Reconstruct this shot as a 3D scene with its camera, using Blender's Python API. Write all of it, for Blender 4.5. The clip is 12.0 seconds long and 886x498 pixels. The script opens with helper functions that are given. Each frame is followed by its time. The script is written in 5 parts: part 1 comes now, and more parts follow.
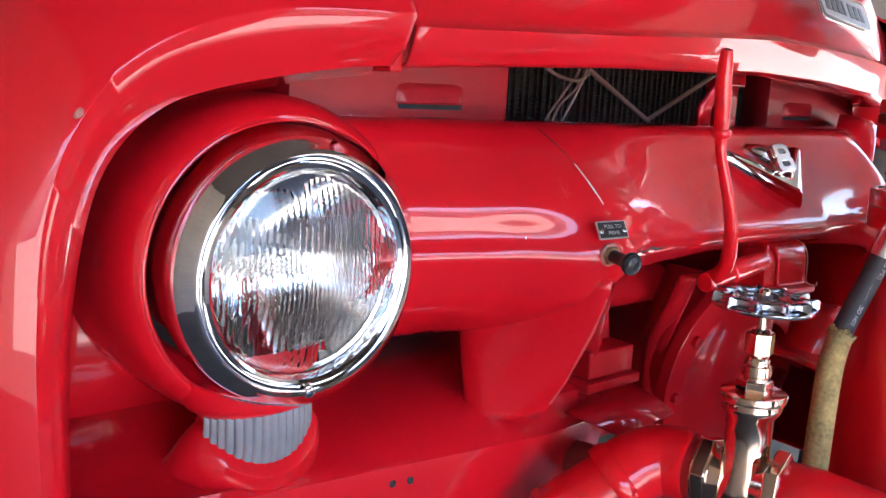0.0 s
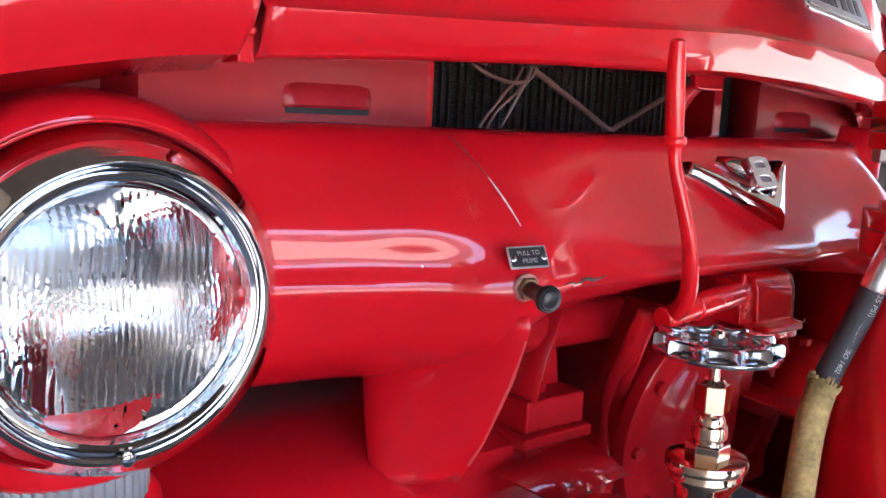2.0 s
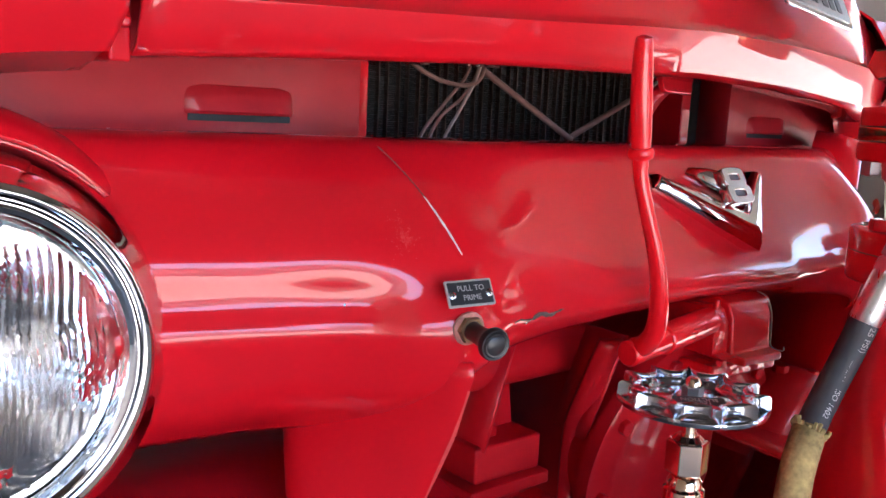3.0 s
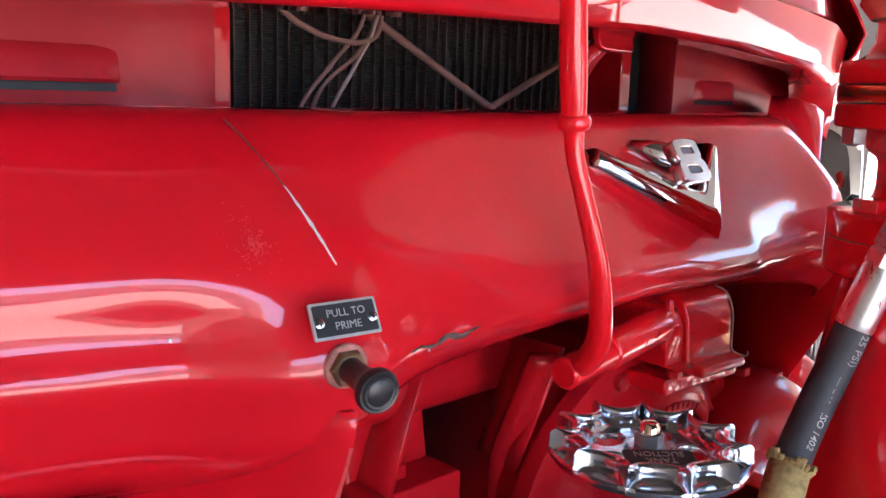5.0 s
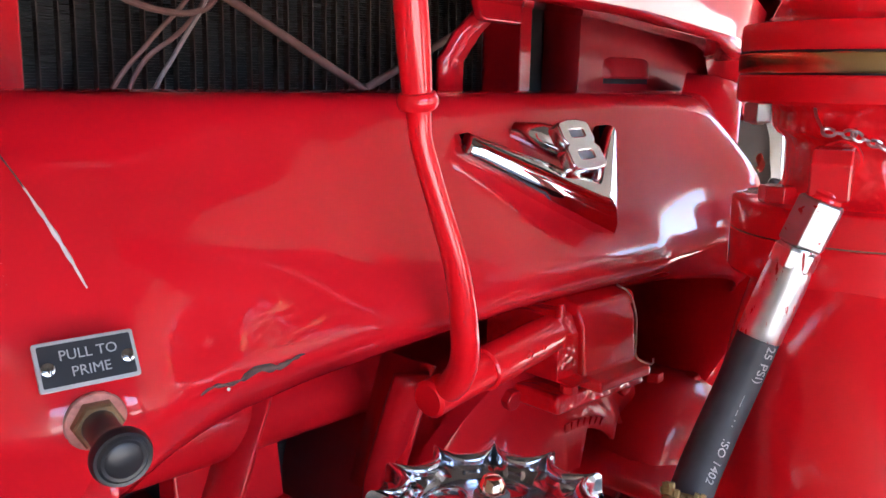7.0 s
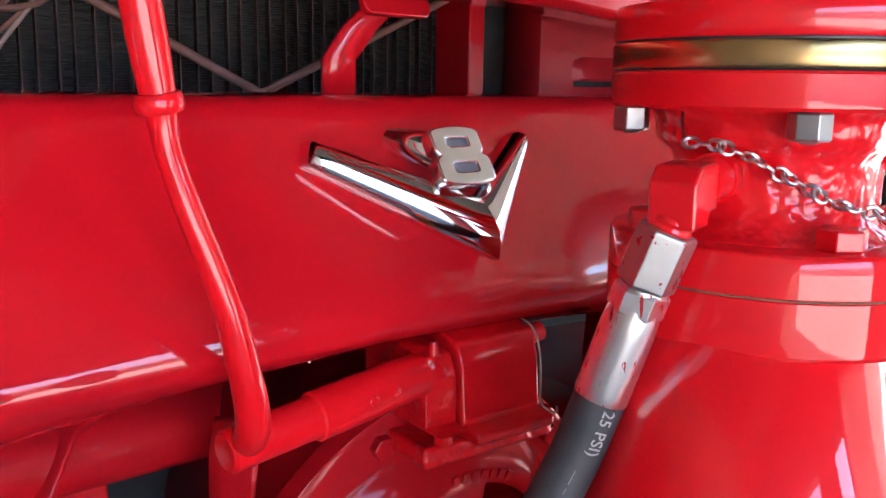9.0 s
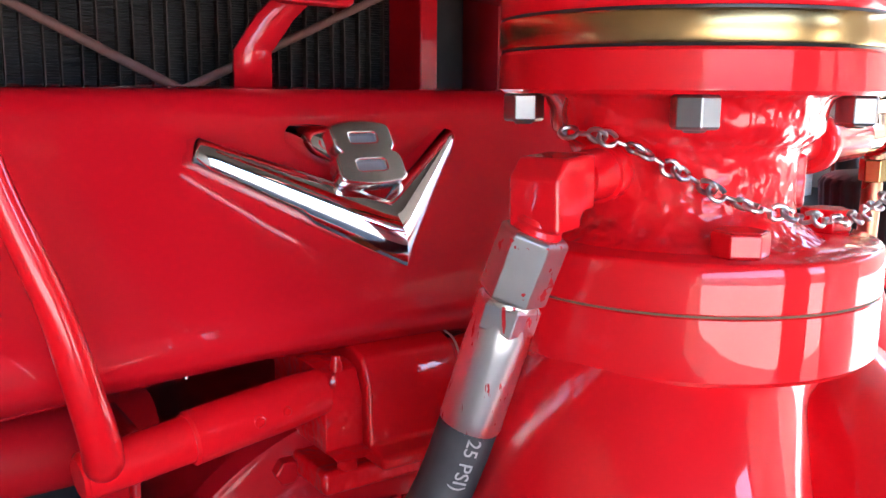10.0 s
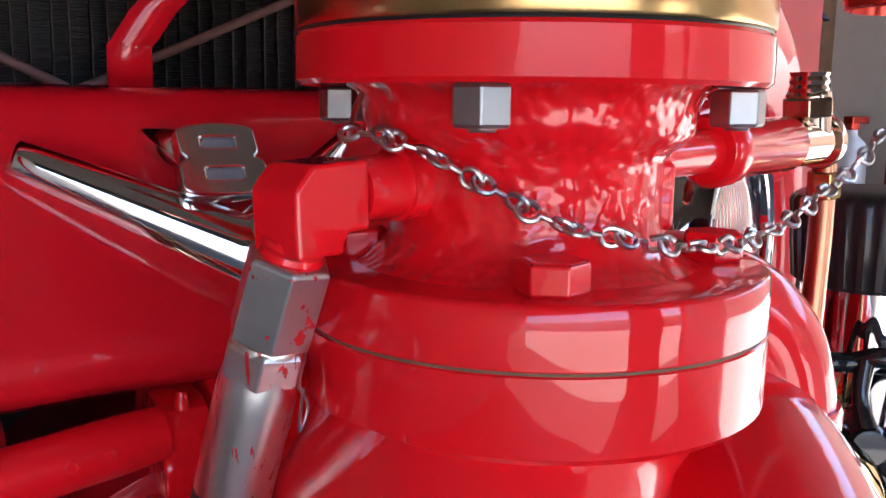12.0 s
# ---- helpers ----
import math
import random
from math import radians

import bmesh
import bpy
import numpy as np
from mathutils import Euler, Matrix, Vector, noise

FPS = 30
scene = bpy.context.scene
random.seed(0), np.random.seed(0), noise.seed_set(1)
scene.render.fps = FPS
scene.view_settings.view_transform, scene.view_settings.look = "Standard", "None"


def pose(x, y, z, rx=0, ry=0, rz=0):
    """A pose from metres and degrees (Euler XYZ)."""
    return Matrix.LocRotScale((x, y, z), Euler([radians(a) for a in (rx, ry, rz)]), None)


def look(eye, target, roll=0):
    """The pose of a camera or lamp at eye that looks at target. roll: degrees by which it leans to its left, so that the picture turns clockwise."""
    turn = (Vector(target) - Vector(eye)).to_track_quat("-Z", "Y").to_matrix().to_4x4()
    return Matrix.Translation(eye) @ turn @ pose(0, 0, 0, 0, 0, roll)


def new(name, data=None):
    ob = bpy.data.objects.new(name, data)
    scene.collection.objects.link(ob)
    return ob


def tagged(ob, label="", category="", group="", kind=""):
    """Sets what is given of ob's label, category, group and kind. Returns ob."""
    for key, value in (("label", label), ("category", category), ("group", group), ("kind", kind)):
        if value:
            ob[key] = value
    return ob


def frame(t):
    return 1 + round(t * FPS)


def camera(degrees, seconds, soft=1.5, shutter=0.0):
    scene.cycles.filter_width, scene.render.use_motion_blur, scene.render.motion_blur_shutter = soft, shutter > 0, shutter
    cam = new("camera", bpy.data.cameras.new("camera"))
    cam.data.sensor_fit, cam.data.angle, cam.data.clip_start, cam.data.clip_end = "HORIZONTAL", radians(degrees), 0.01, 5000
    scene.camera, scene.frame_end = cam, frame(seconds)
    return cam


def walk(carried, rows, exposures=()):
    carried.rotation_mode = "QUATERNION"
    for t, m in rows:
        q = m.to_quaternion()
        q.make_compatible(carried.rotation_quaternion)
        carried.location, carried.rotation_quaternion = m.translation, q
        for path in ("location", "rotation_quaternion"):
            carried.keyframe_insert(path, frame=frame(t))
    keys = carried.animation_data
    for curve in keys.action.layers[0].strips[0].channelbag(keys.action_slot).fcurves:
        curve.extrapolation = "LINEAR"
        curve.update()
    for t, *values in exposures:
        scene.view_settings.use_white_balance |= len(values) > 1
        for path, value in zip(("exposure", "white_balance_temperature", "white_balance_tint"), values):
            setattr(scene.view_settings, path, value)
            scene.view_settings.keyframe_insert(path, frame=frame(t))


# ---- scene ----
cam = camera(53.0, 12.0)
PATH = [
    (0, (-1.009, -0.612, 1.141), (0.176, 0.957, 0.779), 3.0),
    (0.5, (-0.945, -0.614, 1.135), (0.21, 0.981, 0.787), 2.8),
    (1, (-0.891, -0.607, 1.128), (0.244, 1.005, 0.793), 2.5),
    (1.5, (-0.856, -0.593, 1.129), (0.268, 1.029, 0.803), 2.5),
    (2, (-0.822, -0.563, 1.125), (0.305, 1.059, 0.813), 2.7),
    (2.5, (-0.783, -0.525, 1.126), (0.376, 1.076, 0.817), 2.8),
    (3, (-0.739, -0.486, 1.132), (0.452, 1.09, 0.822), 2.8),
    (3.2, (-0.721, -0.474, 1.129), (0.472, 1.103, 0.829), 2.8),
    (5, (-0.615, -0.382, 1.123), (0.676, 1.104, 0.769), 1.9),
    (5.5, (-0.592, -0.369, 1.12), (0.722, 1.095, 0.758), 1.0),
    (6, (-0.567, -0.358, 1.119), (0.767, 1.086, 0.751), 1.2),
    (6.5, (-0.537, -0.35, 1.116), (0.816, 1.076, 0.747), 1.0),
    (7, (-0.504, -0.355, 1.117), (0.861, 1.058, 0.741), 1.0),
    (7.2, (-0.492, -0.357, 1.118), (0.882, 1.058, 0.74), 0.8),
    (8.8, (-0.35, -0.392, 1.12), (0.837, 1.173, 0.74), 0.8),
    (9, (-0.333, -0.394, 1.115), (0.843, 1.182, 0.752), 0.8),
    (9.5, (-0.288, -0.397, 1.107), (0.852, 1.207, 0.75), 0.6),
    (10, (-0.247, -0.401, 1.107), (0.859, 1.229, 0.758), 0.4),
    (10.5, (-0.21, -0.409, 1.106), (0.859, 1.246, 0.762), 0.5),
    (11, (-0.182, -0.41, 1.103), (0.854, 1.269, 0.772), 0.4),
    (11.5, (-0.16, -0.401, 1.1), (0.854, 1.292, 0.778), 0.4),
    (12, (-0.131, -0.395, 1.101), (0.859, 1.313, 0.779), 0.6),
]
walk(cam, [(t, look(eye, target, roll)) for t, eye, target, roll in PATH], [(0, 3.45, 5900, 12), (9.5, 3.6, 5900, 12), (10.5, 3.6, 5900, 12), (11.2, 3.3, 5900, 12), (12, 2.95, 5900, 12)])

# ---- world, sun and exposure ----
world = bpy.data.worlds.new("world")
scene.world = world
world.use_nodes = True
wn = world.node_tree.nodes
sky = wn.new("ShaderNodeTexSky")
sky.sky_type = "NISHITA"
sky.sun_disc = False
SUN_EL, SUN_AZ = 64.0, 150.0
sky.sun_elevation = radians(SUN_EL)
sky.sun_rotation = radians(SUN_AZ)
wn["Background"].inputs["Strength"].default_value = 0.15
world.node_tree.links.new(sky.outputs["Color"], wn["Background"].inputs["Color"])
sun = new("sun", bpy.data.lights.new("sun", "SUN"))
sun.data.energy, sun.data.angle, sun.data.color = 5.0, radians(0.53), (1.0, 0.94, 0.85)
az = radians(SUN_AZ)
sun_dir = Vector((math.sin(az) * math.cos(radians(SUN_EL)), math.cos(az) * math.cos(radians(SUN_EL)), math.sin(radians(SUN_EL))))
sun.matrix_world = look(tuple(sun_dir * 20), (0, 0, 0))

# ---- materials ----


def mat(name, color, rough=0.5, metal=0.0, **more):
    m = bpy.data.materials.new(name)
    m.use_nodes = True
    b = m.node_tree.nodes["Principled BSDF"]
    b.inputs["Base Color"].default_value = (*color, 1)
    b.inputs["Roughness"].default_value = rough
    b.inputs["Metallic"].default_value = metal
    for key, value in more.items():
        b.inputs[key.replace("_", " ")].default_value = value
    return m


def grain(m, scale=40.0, amount=0.15, bump=0.0, rough=0.0, detail=6.0, big=4.0, deep=0.001):
    """Colour variation at two scales, with bump and roughness variation, in object space."""
    nt = m.node_tree
    n, l = nt.nodes, nt.links
    b = n["Principled BSDF"]
    co = n.new("ShaderNodeTexCoord")
    fine = n.new("ShaderNodeTexNoise")
    fine.inputs["Scale"].default_value, fine.inputs["Detail"].default_value = scale, detail
    wide = n.new("ShaderNodeTexNoise")
    wide.inputs["Scale"].default_value, wide.inputs["Detail"].default_value = big, 3.0
    for t in (fine, wide):
        l.new(co.outputs["Object"], t.inputs["Vector"])
    mix = n.new("ShaderNodeMath")
    mix.operation = "ADD"
    l.new(fine.outputs["Fac"], mix.inputs[0])
    l.new(wide.outputs["Fac"], mix.inputs[1])
    ramp = n.new("ShaderNodeMapRange")
    ramp.inputs["From Min"].default_value, ramp.inputs["From Max"].default_value = 0.6, 1.4
    ramp.inputs["To Min"].default_value, ramp.inputs["To Max"].default_value = 1 - amount, 1 + amount
    l.new(mix.outputs[0], ramp.inputs["Value"])
    mul = n.new("ShaderNodeVectorMath")
    mul.operation = "SCALE"
    mul.inputs[0].default_value = b.inputs["Base Color"].default_value[:3]
    l.new(ramp.outputs["Result"], mul.inputs["Scale"])
    l.new(mul.outputs["Vector"], b.inputs["Base Color"])
    if bump:
        bp = n.new("ShaderNodeBump")
        bp.inputs["Strength"].default_value, bp.inputs["Distance"].default_value = bump, deep
        l.new(fine.outputs["Fac"], bp.inputs["Height"])
        l.new(bp.outputs["Normal"], b.inputs["Normal"])
        l.new(bp.outputs["Normal"], b.inputs["Coat Normal"])
    if rough:
        r = n.new("ShaderNodeMapRange")
        base = b.inputs["Roughness"].default_value
        r.inputs["To Min"].default_value, r.inputs["To Max"].default_value = max(0.0, base - rough), base + rough
        l.new(wide.outputs["Fac"], r.inputs["Value"])
        l.new(r.outputs["Result"], b.inputs["Roughness"])
    return m


RED = grain(mat("red_paint", (0.62, 0.006, 0.014), 0.38, Specular_IOR_Level=0.1, Coat_Weight=1.0, Coat_Roughness=0.02), 14, 0.05, 0.02, 0.05)
# Cast reds are brightened over RED to stand in for the stronger light there.
RED_CAST = grain(mat("red_cast_paint", (0.78, 0.006, 0.012), 0.38, Specular_IOR_Level=0.1, Coat_Weight=1.0, Coat_Roughness=0.015), 30, 0.07, 0.16, 0.06, detail=3.0)
CHROME = grain(mat("chrome", (0.82, 0.83, 0.85), 0.05, 1.0), 60, 0.04, 0.0, 0.03)
CASTCHROME = grain(mat("cast_chrome", (0.74, 0.74, 0.75), 0.16, 1.0), 60, 0.12, 0.1, 0.06)
BRASS = grain(mat("brass", (0.46, 0.31, 0.13), 0.22, 1.0), 45, 0.4, 0.12, 0.12, big=14.0)
BRONZE = grain(mat("polished_bronze", (0.74, 0.57, 0.44), 0.09, 1.0), 25, 0.1, 0.08, 0.05)
ALU = grain(mat("polished_aluminium", (0.56, 0.57, 0.61), 0.15, 1.0), 50, 0.1, 0.04, 0.06)
STEEL = grain(mat("dull_steel", (0.34, 0.35, 0.345), 0.36, 0.9), 60, 0.2, 0.1, 0.1)
CRIMP = grain(mat("plated_steel", (0.80, 0.80, 0.79), 0.30, 1.0), 40, 0.12, 0.05, 0.08)
RUBBER = grain(mat("black_rubber", (0.042, 0.042, 0.044), 0.6), 120, 0.3, 0.2, 0.1)
BLACK = grain(mat("black_plastic", (0.018, 0.017, 0.018), 0.32), 80, 0.2, 0.05, 0.08)
# Colours the fins, and fills voids where there is only shade.
DARK = grain(mat("near_black_and_shade", (0.02, 0.019, 0.018), 0.6), 90, 0.4, 0.2, 0.1)
GASKET = grain(mat("gasket_fibre", (0.16, 0.10, 0.06), 0.8), 90, 0.3, 0.2)
CLOTH = grain(mat("yellow_webbing", (0.40, 0.29, 0.11), 0.85), 220, 0.55, 0.5, 0.05, big=38)
WIRE = grain(mat("old_wire", (0.21, 0.105, 0.085), 0.6), 60, 0.3, 0.1)
PLATE = grain(mat("plate_black", (0.03, 0.03, 0.032), 0.35, 0.3), 80, 0.3, 0.1, 0.1)
LETTER = grain(mat("bare_metal_lettering", (0.5, 0.48, 0.45), 0.4, 0.7), 120, 0.2)
GLASS = mat("clear_glass", (1, 1, 1), 0.0, Transmission_Weight=1.0, IOR=1.5)
WALL = grain(mat("beige_wall_paint", (0.84, 0.78, 0.70), 0.75), 18, 0.04, 0.1)
CONCRETE = grain(mat("concrete", (0.42, 0.38, 0.33), 0.8), 7, 0.2, 0.3, big=0.6)
# Ceiling and boards are darkened to cut fill light and sheen.
CEILING = grain(mat("ceiling_board", (0.055, 0.042, 0.036), 0.8), 8, 0.05, 0.05)
# Floor colour is darkened to hold back light bounced from below.
FLOOR = grain(mat("low_bounce_concrete", (0.075, 0.064, 0.056), 0.7), 9, 0.25, 0.3, 0.1, big=0.8)
BOARD = grain(mat("dark_board", (0.10, 0.078, 0.065), 0.8), 12, 0.2, 0.2, big=2.0)
STUCCO = grain(mat("pale_stucco", (0.66, 0.58, 0.52), 0.8), 3, 0.12, 0.2, big=0.3)
PLY = grain(mat("bare_plywood", (0.33, 0.28, 0.23), 0.75), 12, 0.2, 0.2, big=2.0)
BRICK = grain(mat("far_masonry", (0.42, 0.30, 0.22), 0.8), 3, 0.15, 0.2, big=0.4)

MIRROR = mat("silvered_glass", (0.86, 0.87, 0.88), 0.06, 1.0)
LAMPGLASS = grain(mat("ribbed_lamp_glass", (0.34, 0.34, 0.36), 0.16, Transmission_Weight=0.35, IOR=1.5), 60, 0.15, 0.05)
RED_LUMPY = grain(mat("thick_red_paint", (0.78, 0.006, 0.012), 0.36, Specular_IOR_Level=0.1, Coat_Weight=1.0, Coat_Roughness=0.02), 70, 0.08, 1.0, 0.05, detail=2.0, deep=0.0045)
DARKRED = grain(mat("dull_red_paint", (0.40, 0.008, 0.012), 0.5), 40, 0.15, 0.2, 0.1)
# Red darkened, its gloss cut, to carry the shade under the bar.
SHADERED = grain(mat("shaded_red_paint", (0.50, 0.006, 0.012), 0.45, Specular_IOR_Level=0.1, Coat_Weight=0.4, Coat_Roughness=0.06), 30, 0.12, 0.12, 0.08, detail=3.0)
PANELRED = grain(mat("dull_panel_red", (0.40, 0.012, 0.020), 0.42, Specular_IOR_Level=0.2, Coat_Weight=0.35, Coat_Roughness=0.14), 22, 0.22, 0.1, 0.12, big=5.0)
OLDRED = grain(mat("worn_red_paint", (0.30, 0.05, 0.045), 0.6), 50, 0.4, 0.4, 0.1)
FINTUBE = grain(mat("tube_metal", (0.105, 0.072, 0.058), 0.5, 0.5), 150, 0.5, 0.1, 0.1)
FIN = grain(mat("fin_metal", (0.07, 0.050, 0.040), 0.5, 0.5), 120, 0.5, 0.1, 0.1)
WIREP = grain(mat("pale_wire", (0.30, 0.22, 0.20), 0.6), 60, 0.3, 0.1)
CHIP = grain(mat("bare_primer", (0.72, 0.67, 0.64), 0.6), 300, 0.2, 0.3, big=80)
DUST = grain(mat("dried_polish", (0.66, 0.075, 0.07), 0.5), 200, 0.2)
CHIPRED = grain(mat("flaking_red", (0.50, 0.20, 0.16), 0.45, 0.2), 260, 0.5, 0.4, big=60)
DIRT = grain(mat("grimy_scrape", (0.10, 0.055, 0.045), 0.7), 300, 0.6, 0.4, big=90)
PALE = grain(mat("pale_enamel", (0.62, 0.63, 0.66), 0.3), 60, 0.08)
GREYPALE = grain(mat("grey_plate_enamel", (0.36, 0.37, 0.38), 0.4), 60, 0.12)
GREY = grain(mat("grey_enamel", (0.20, 0.21, 0.24), 0.4), 90, 0.2)
BRASSOLD = grain(mat("old_brass", (0.30, 0.20, 0.11), 0.4, 0.9), 120, 0.4, 0.2, 0.1)
BRASSP = grain(mat("polished_brass", (0.78, 0.58, 0.28), 0.08, 1.0), 25, 0.08, 0.05, 0.04)
COPPER = grain(mat("copper_tube", (0.55, 0.27, 0.17), 0.3, 1.0), 40, 0.2, 0.1, 0.1)
GALV = grain(mat("galvanised_wire", (0.55, 0.56, 0.57), 0.28, 1.0), 200, 0.2, 0.2, 0.1)
PRINT = grain(mat("hose_print_paint", (0.42, 0.40, 0.38), 0.7), 400, 0.4, big=120)
BLACKGLOSS = grain(mat("black_enamel", (0.012, 0.013, 0.014), 0.12), 50, 0.2, 0.2, 0.05)
CAPRED = grain(mat("red_anodised", (0.55, 0.05, 0.03), 0.2, 0.6), 40, 0.1, 0.05, 0.05)
BLUE = grain(mat("blue_enamel", (0.03, 0.08, 0.30), 0.3), 40, 0.15)
WOOD = grain(mat("brown_wood", (0.22, 0.13, 0.08), 0.7), 30, 0.3, 0.3)


def flecked(base, name, scale, cover):
    """A metal with drips and specks of red paint on it."""
    m = base.copy()
    m.name = name
    n, l = m.node_tree.nodes, m.node_tree.links
    b = n["Principled BSDF"]
    co = n.new("ShaderNodeTexCoord")
    no = n.new("ShaderNodeTexNoise")
    no.inputs["Scale"].default_value, no.inputs["Detail"].default_value = 1.0, 4.0
    mp = n.new("ShaderNodeMapping")
    mp.inputs["Scale"].default_value = scale
    l.new(co.outputs["Object"], mp.inputs["Vector"])
    l.new(mp.outputs["Vector"], no.inputs["Vector"])
    st = n.new("ShaderNodeMapRange")
    st.inputs["From Min"].default_value, st.inputs["From Max"].default_value = cover, cover + 0.02
    l.new(no.outputs["Fac"], st.inputs["Value"])
    mx = n.new("ShaderNodeMix")
    mx.data_type = "RGBA"
    mx.inputs["B"].default_value = (0.45, 0.01, 0.015, 1)
    l.new(st.outputs["Result"], mx.inputs["Factor"])
    old = b.inputs["Base Color"].links[0].from_socket
    l.new(old, mx.inputs["A"])
    l.new(mx.outputs["Result"], b.inputs["Base Color"])
    inv = n.new("ShaderNodeMath")
    inv.operation = "SUBTRACT"
    inv.inputs[0].default_value = 1.0
    l.new(st.outputs["Result"], inv.inputs[1])
    mul = n.new("ShaderNodeMath")
    mul.operation = "MULTIPLY"
    mul.inputs[1].default_value = b.inputs["Metallic"].default_value
    l.new(inv.outputs[0], mul.inputs[0])
    l.new(mul.outputs[0], b.inputs["Metallic"])
    return m


NUT = flecked(grain(mat("nut_steel", (0.52, 0.52, 0.51), 0.33, 0.9), 60, 0.2, 0.1, 0.1), "steel_with_red_specks", (170, 170, 170), 0.63)
FERRULE = flecked(CRIMP, "plated_steel_with_red_drips", (420, 420, 34), 0.63)


# ---- mesh helpers ----


def part(name, bm, material, parent=None, label="", smooth=True, bevel=0.0, sub=0, thick=0.0):
    """Links a bmesh as one mesh object under a thing or a part."""
    me = bpy.data.meshes.new(name)
    bmesh.ops.recalc_face_normals(bm, faces=bm.faces)
    bm.to_mesh(me)
    bm.free()
    if smooth:
        me.polygons.foreach_set("use_smooth", [True] * len(me.polygons))
        me.set_sharp_from_angle(angle=radians(38))
    me.materials.append(material)
    ob = new(name, me)
    if thick:
        md = ob.modifiers.new("thick", "SOLIDIFY")
        md.thickness, md.offset = thick, -1
    if bevel:
        md = ob.modifiers.new("bevel", "BEVEL")
        md.width, md.segments, md.limit_method, md.angle_limit = bevel, 3, "ANGLE", radians(40)
        md.harden_normals = True
    if sub:
        md = ob.modifiers.new("sub", "SUBSURF")
        md.levels = md.render_levels = sub
    if parent:
        ob.parent = parent
        ob.matrix_parent_inverse = parent.matrix_world.inverted()
    if label:
        ob["label"] = label
    return ob


def thing(name, label, category, at=(0, 0, 0), group="", kind=""):
    ob = new(name)
    ob.location = at
    ob.matrix_world = Matrix.Translation(at)
    return tagged(ob, label, category, group, kind)


def join(*bms):
    out = bms[0]
    for b in bms[1:]:
        me = bpy.data.meshes.new("tmp")
        b.to_mesh(me)
        b.free()
        out.from_mesh(me)
        bpy.data.meshes.remove(me)
    return out


def grid(rows, close_u=False, close_v=False):
    """A skin through rows of points."""
    bm = bmesh.new()
    vs = [[bm.verts.new(p) for p in row] for row in rows]
    nu, nv = len(vs), len(vs[0])
    for i in range(nu if close_u else nu - 1):
        for j in range(nv if close_v else nv - 1):
            a, b, c, d = vs[i][j], vs[i][(j + 1) % nv], vs[(i + 1) % nu][(j + 1) % nv], vs[(i + 1) % nu][j]
            bm.faces.new((a, b, c, d))
    return bm


def spline(pts, n):
    """n points evenly along a Catmull-Rom curve through pts (tuples of any size)."""
    p = np.array(pts, float)
    p = np.vstack([2 * p[0] - p[1], p, 2 * p[-1] - p[-2]])
    dense = []
    for i in range(1, len(p) - 2):
        for t in np.linspace(0, 1, 24, endpoint=i == len(p) - 3):
            a, b, c, d = p[i - 1], p[i], p[i + 1], p[i + 2]
            dense.append(0.5 * (2 * b + (c - a) * t + (2 * a - 5 * b + 4 * c - d) * t**2 + (3 * b - a - 3 * c + d) * t**3))
    dense = np.array(dense)
    s = np.r_[0, np.cumsum(np.linalg.norm(np.diff(dense, axis=0), axis=1))]
    at = np.linspace(0, s[-1], n)
    return np.array([np.interp(at, s, dense[:, k]) for k in range(dense.shape[1])]).T


def aim(a, b):
    """A frame at a with z towards b."""
    a, b = Vector(a), Vector(b)
    return Matrix.Translation(a) @ (b - a).to_track_quat("Z", "Y").to_matrix().to_4x4()


def lathe(profile, seg=48, m=None):
    """Turns (r, z) points about z."""
    bm = bmesh.new()
    rings = []
    for r, z in profile:
        if r < 1e-6:
            rings.append([bm.verts.new((0, 0, z))])
        else:
            rings.append([bm.verts.new((r * math.cos(k * math.tau / seg), r * math.sin(k * math.tau / seg), z)) for k in range(seg)])
    for a, b in zip(rings, rings[1:]):
        for k in range(seg):
            q = [a[k % len(a)], a[(k + 1) % len(a)], b[(k + 1) % len(b)], b[k % len(b)]]
            q = list(dict.fromkeys(q))
            if len(q) > 2:
                bm.faces.new(q)
    if m:
        bm.transform(m)
    return bm


def tube(pts, r, seg=16, n=0, cap=True):
    """A round bar along points; r is one radius or one a point."""
    rad = [r] * len(pts) if isinstance(r, (int, float)) else list(r)
    path = np.column_stack([np.array(pts, float), rad])
    if n:
        path = spline(path, n)
    p = [Vector(q[:3]) for q in path]
    up = Vector((0.123, 0.271, 0.955)) if abs((p[1] - p[0]).normalized().z) < 0.9 else Vector((0.95, 0.2, 0.1))
    rows = []
    for i, q in enumerate(p):
        d = (p[min(i + 1, len(p) - 1)] - p[max(i - 1, 0)]).normalized()
        u = (up - d * up.dot(d)).normalized()
        v = d.cross(u)
        up = u
        rows.append([q + float(path[i][3]) * (u * math.cos(k * math.tau / seg) + v * math.sin(k * math.tau / seg)) for k in range(seg)])
    bm = grid(rows, close_v=True)
    if cap:
        bm.verts.ensure_lookup_table()
        n0 = len(rows) - 1
        bm.faces.new([bm.verts[k] for k in range(seg)])
        bm.faces.new([bm.verts[n0 * seg + k] for k in range(seg)][::-1])
    return bm


def prism(outline, h0, h1, m=None):
    """An outline of (x, y) from height h0 to h1."""
    bm = bmesh.new()
    a = [bm.verts.new((x, y, h0)) for x, y in outline]
    b = [bm.verts.new((x, y, h1)) for x, y in outline]
    n = len(a)
    bm.faces.new(a[::-1])
    bm.faces.new(b)
    for k in range(n):
        bm.faces.new((a[k], a[(k + 1) % n], b[(k + 1) % n], b[k]))
    if m:
        bm.transform(m)
    return bm


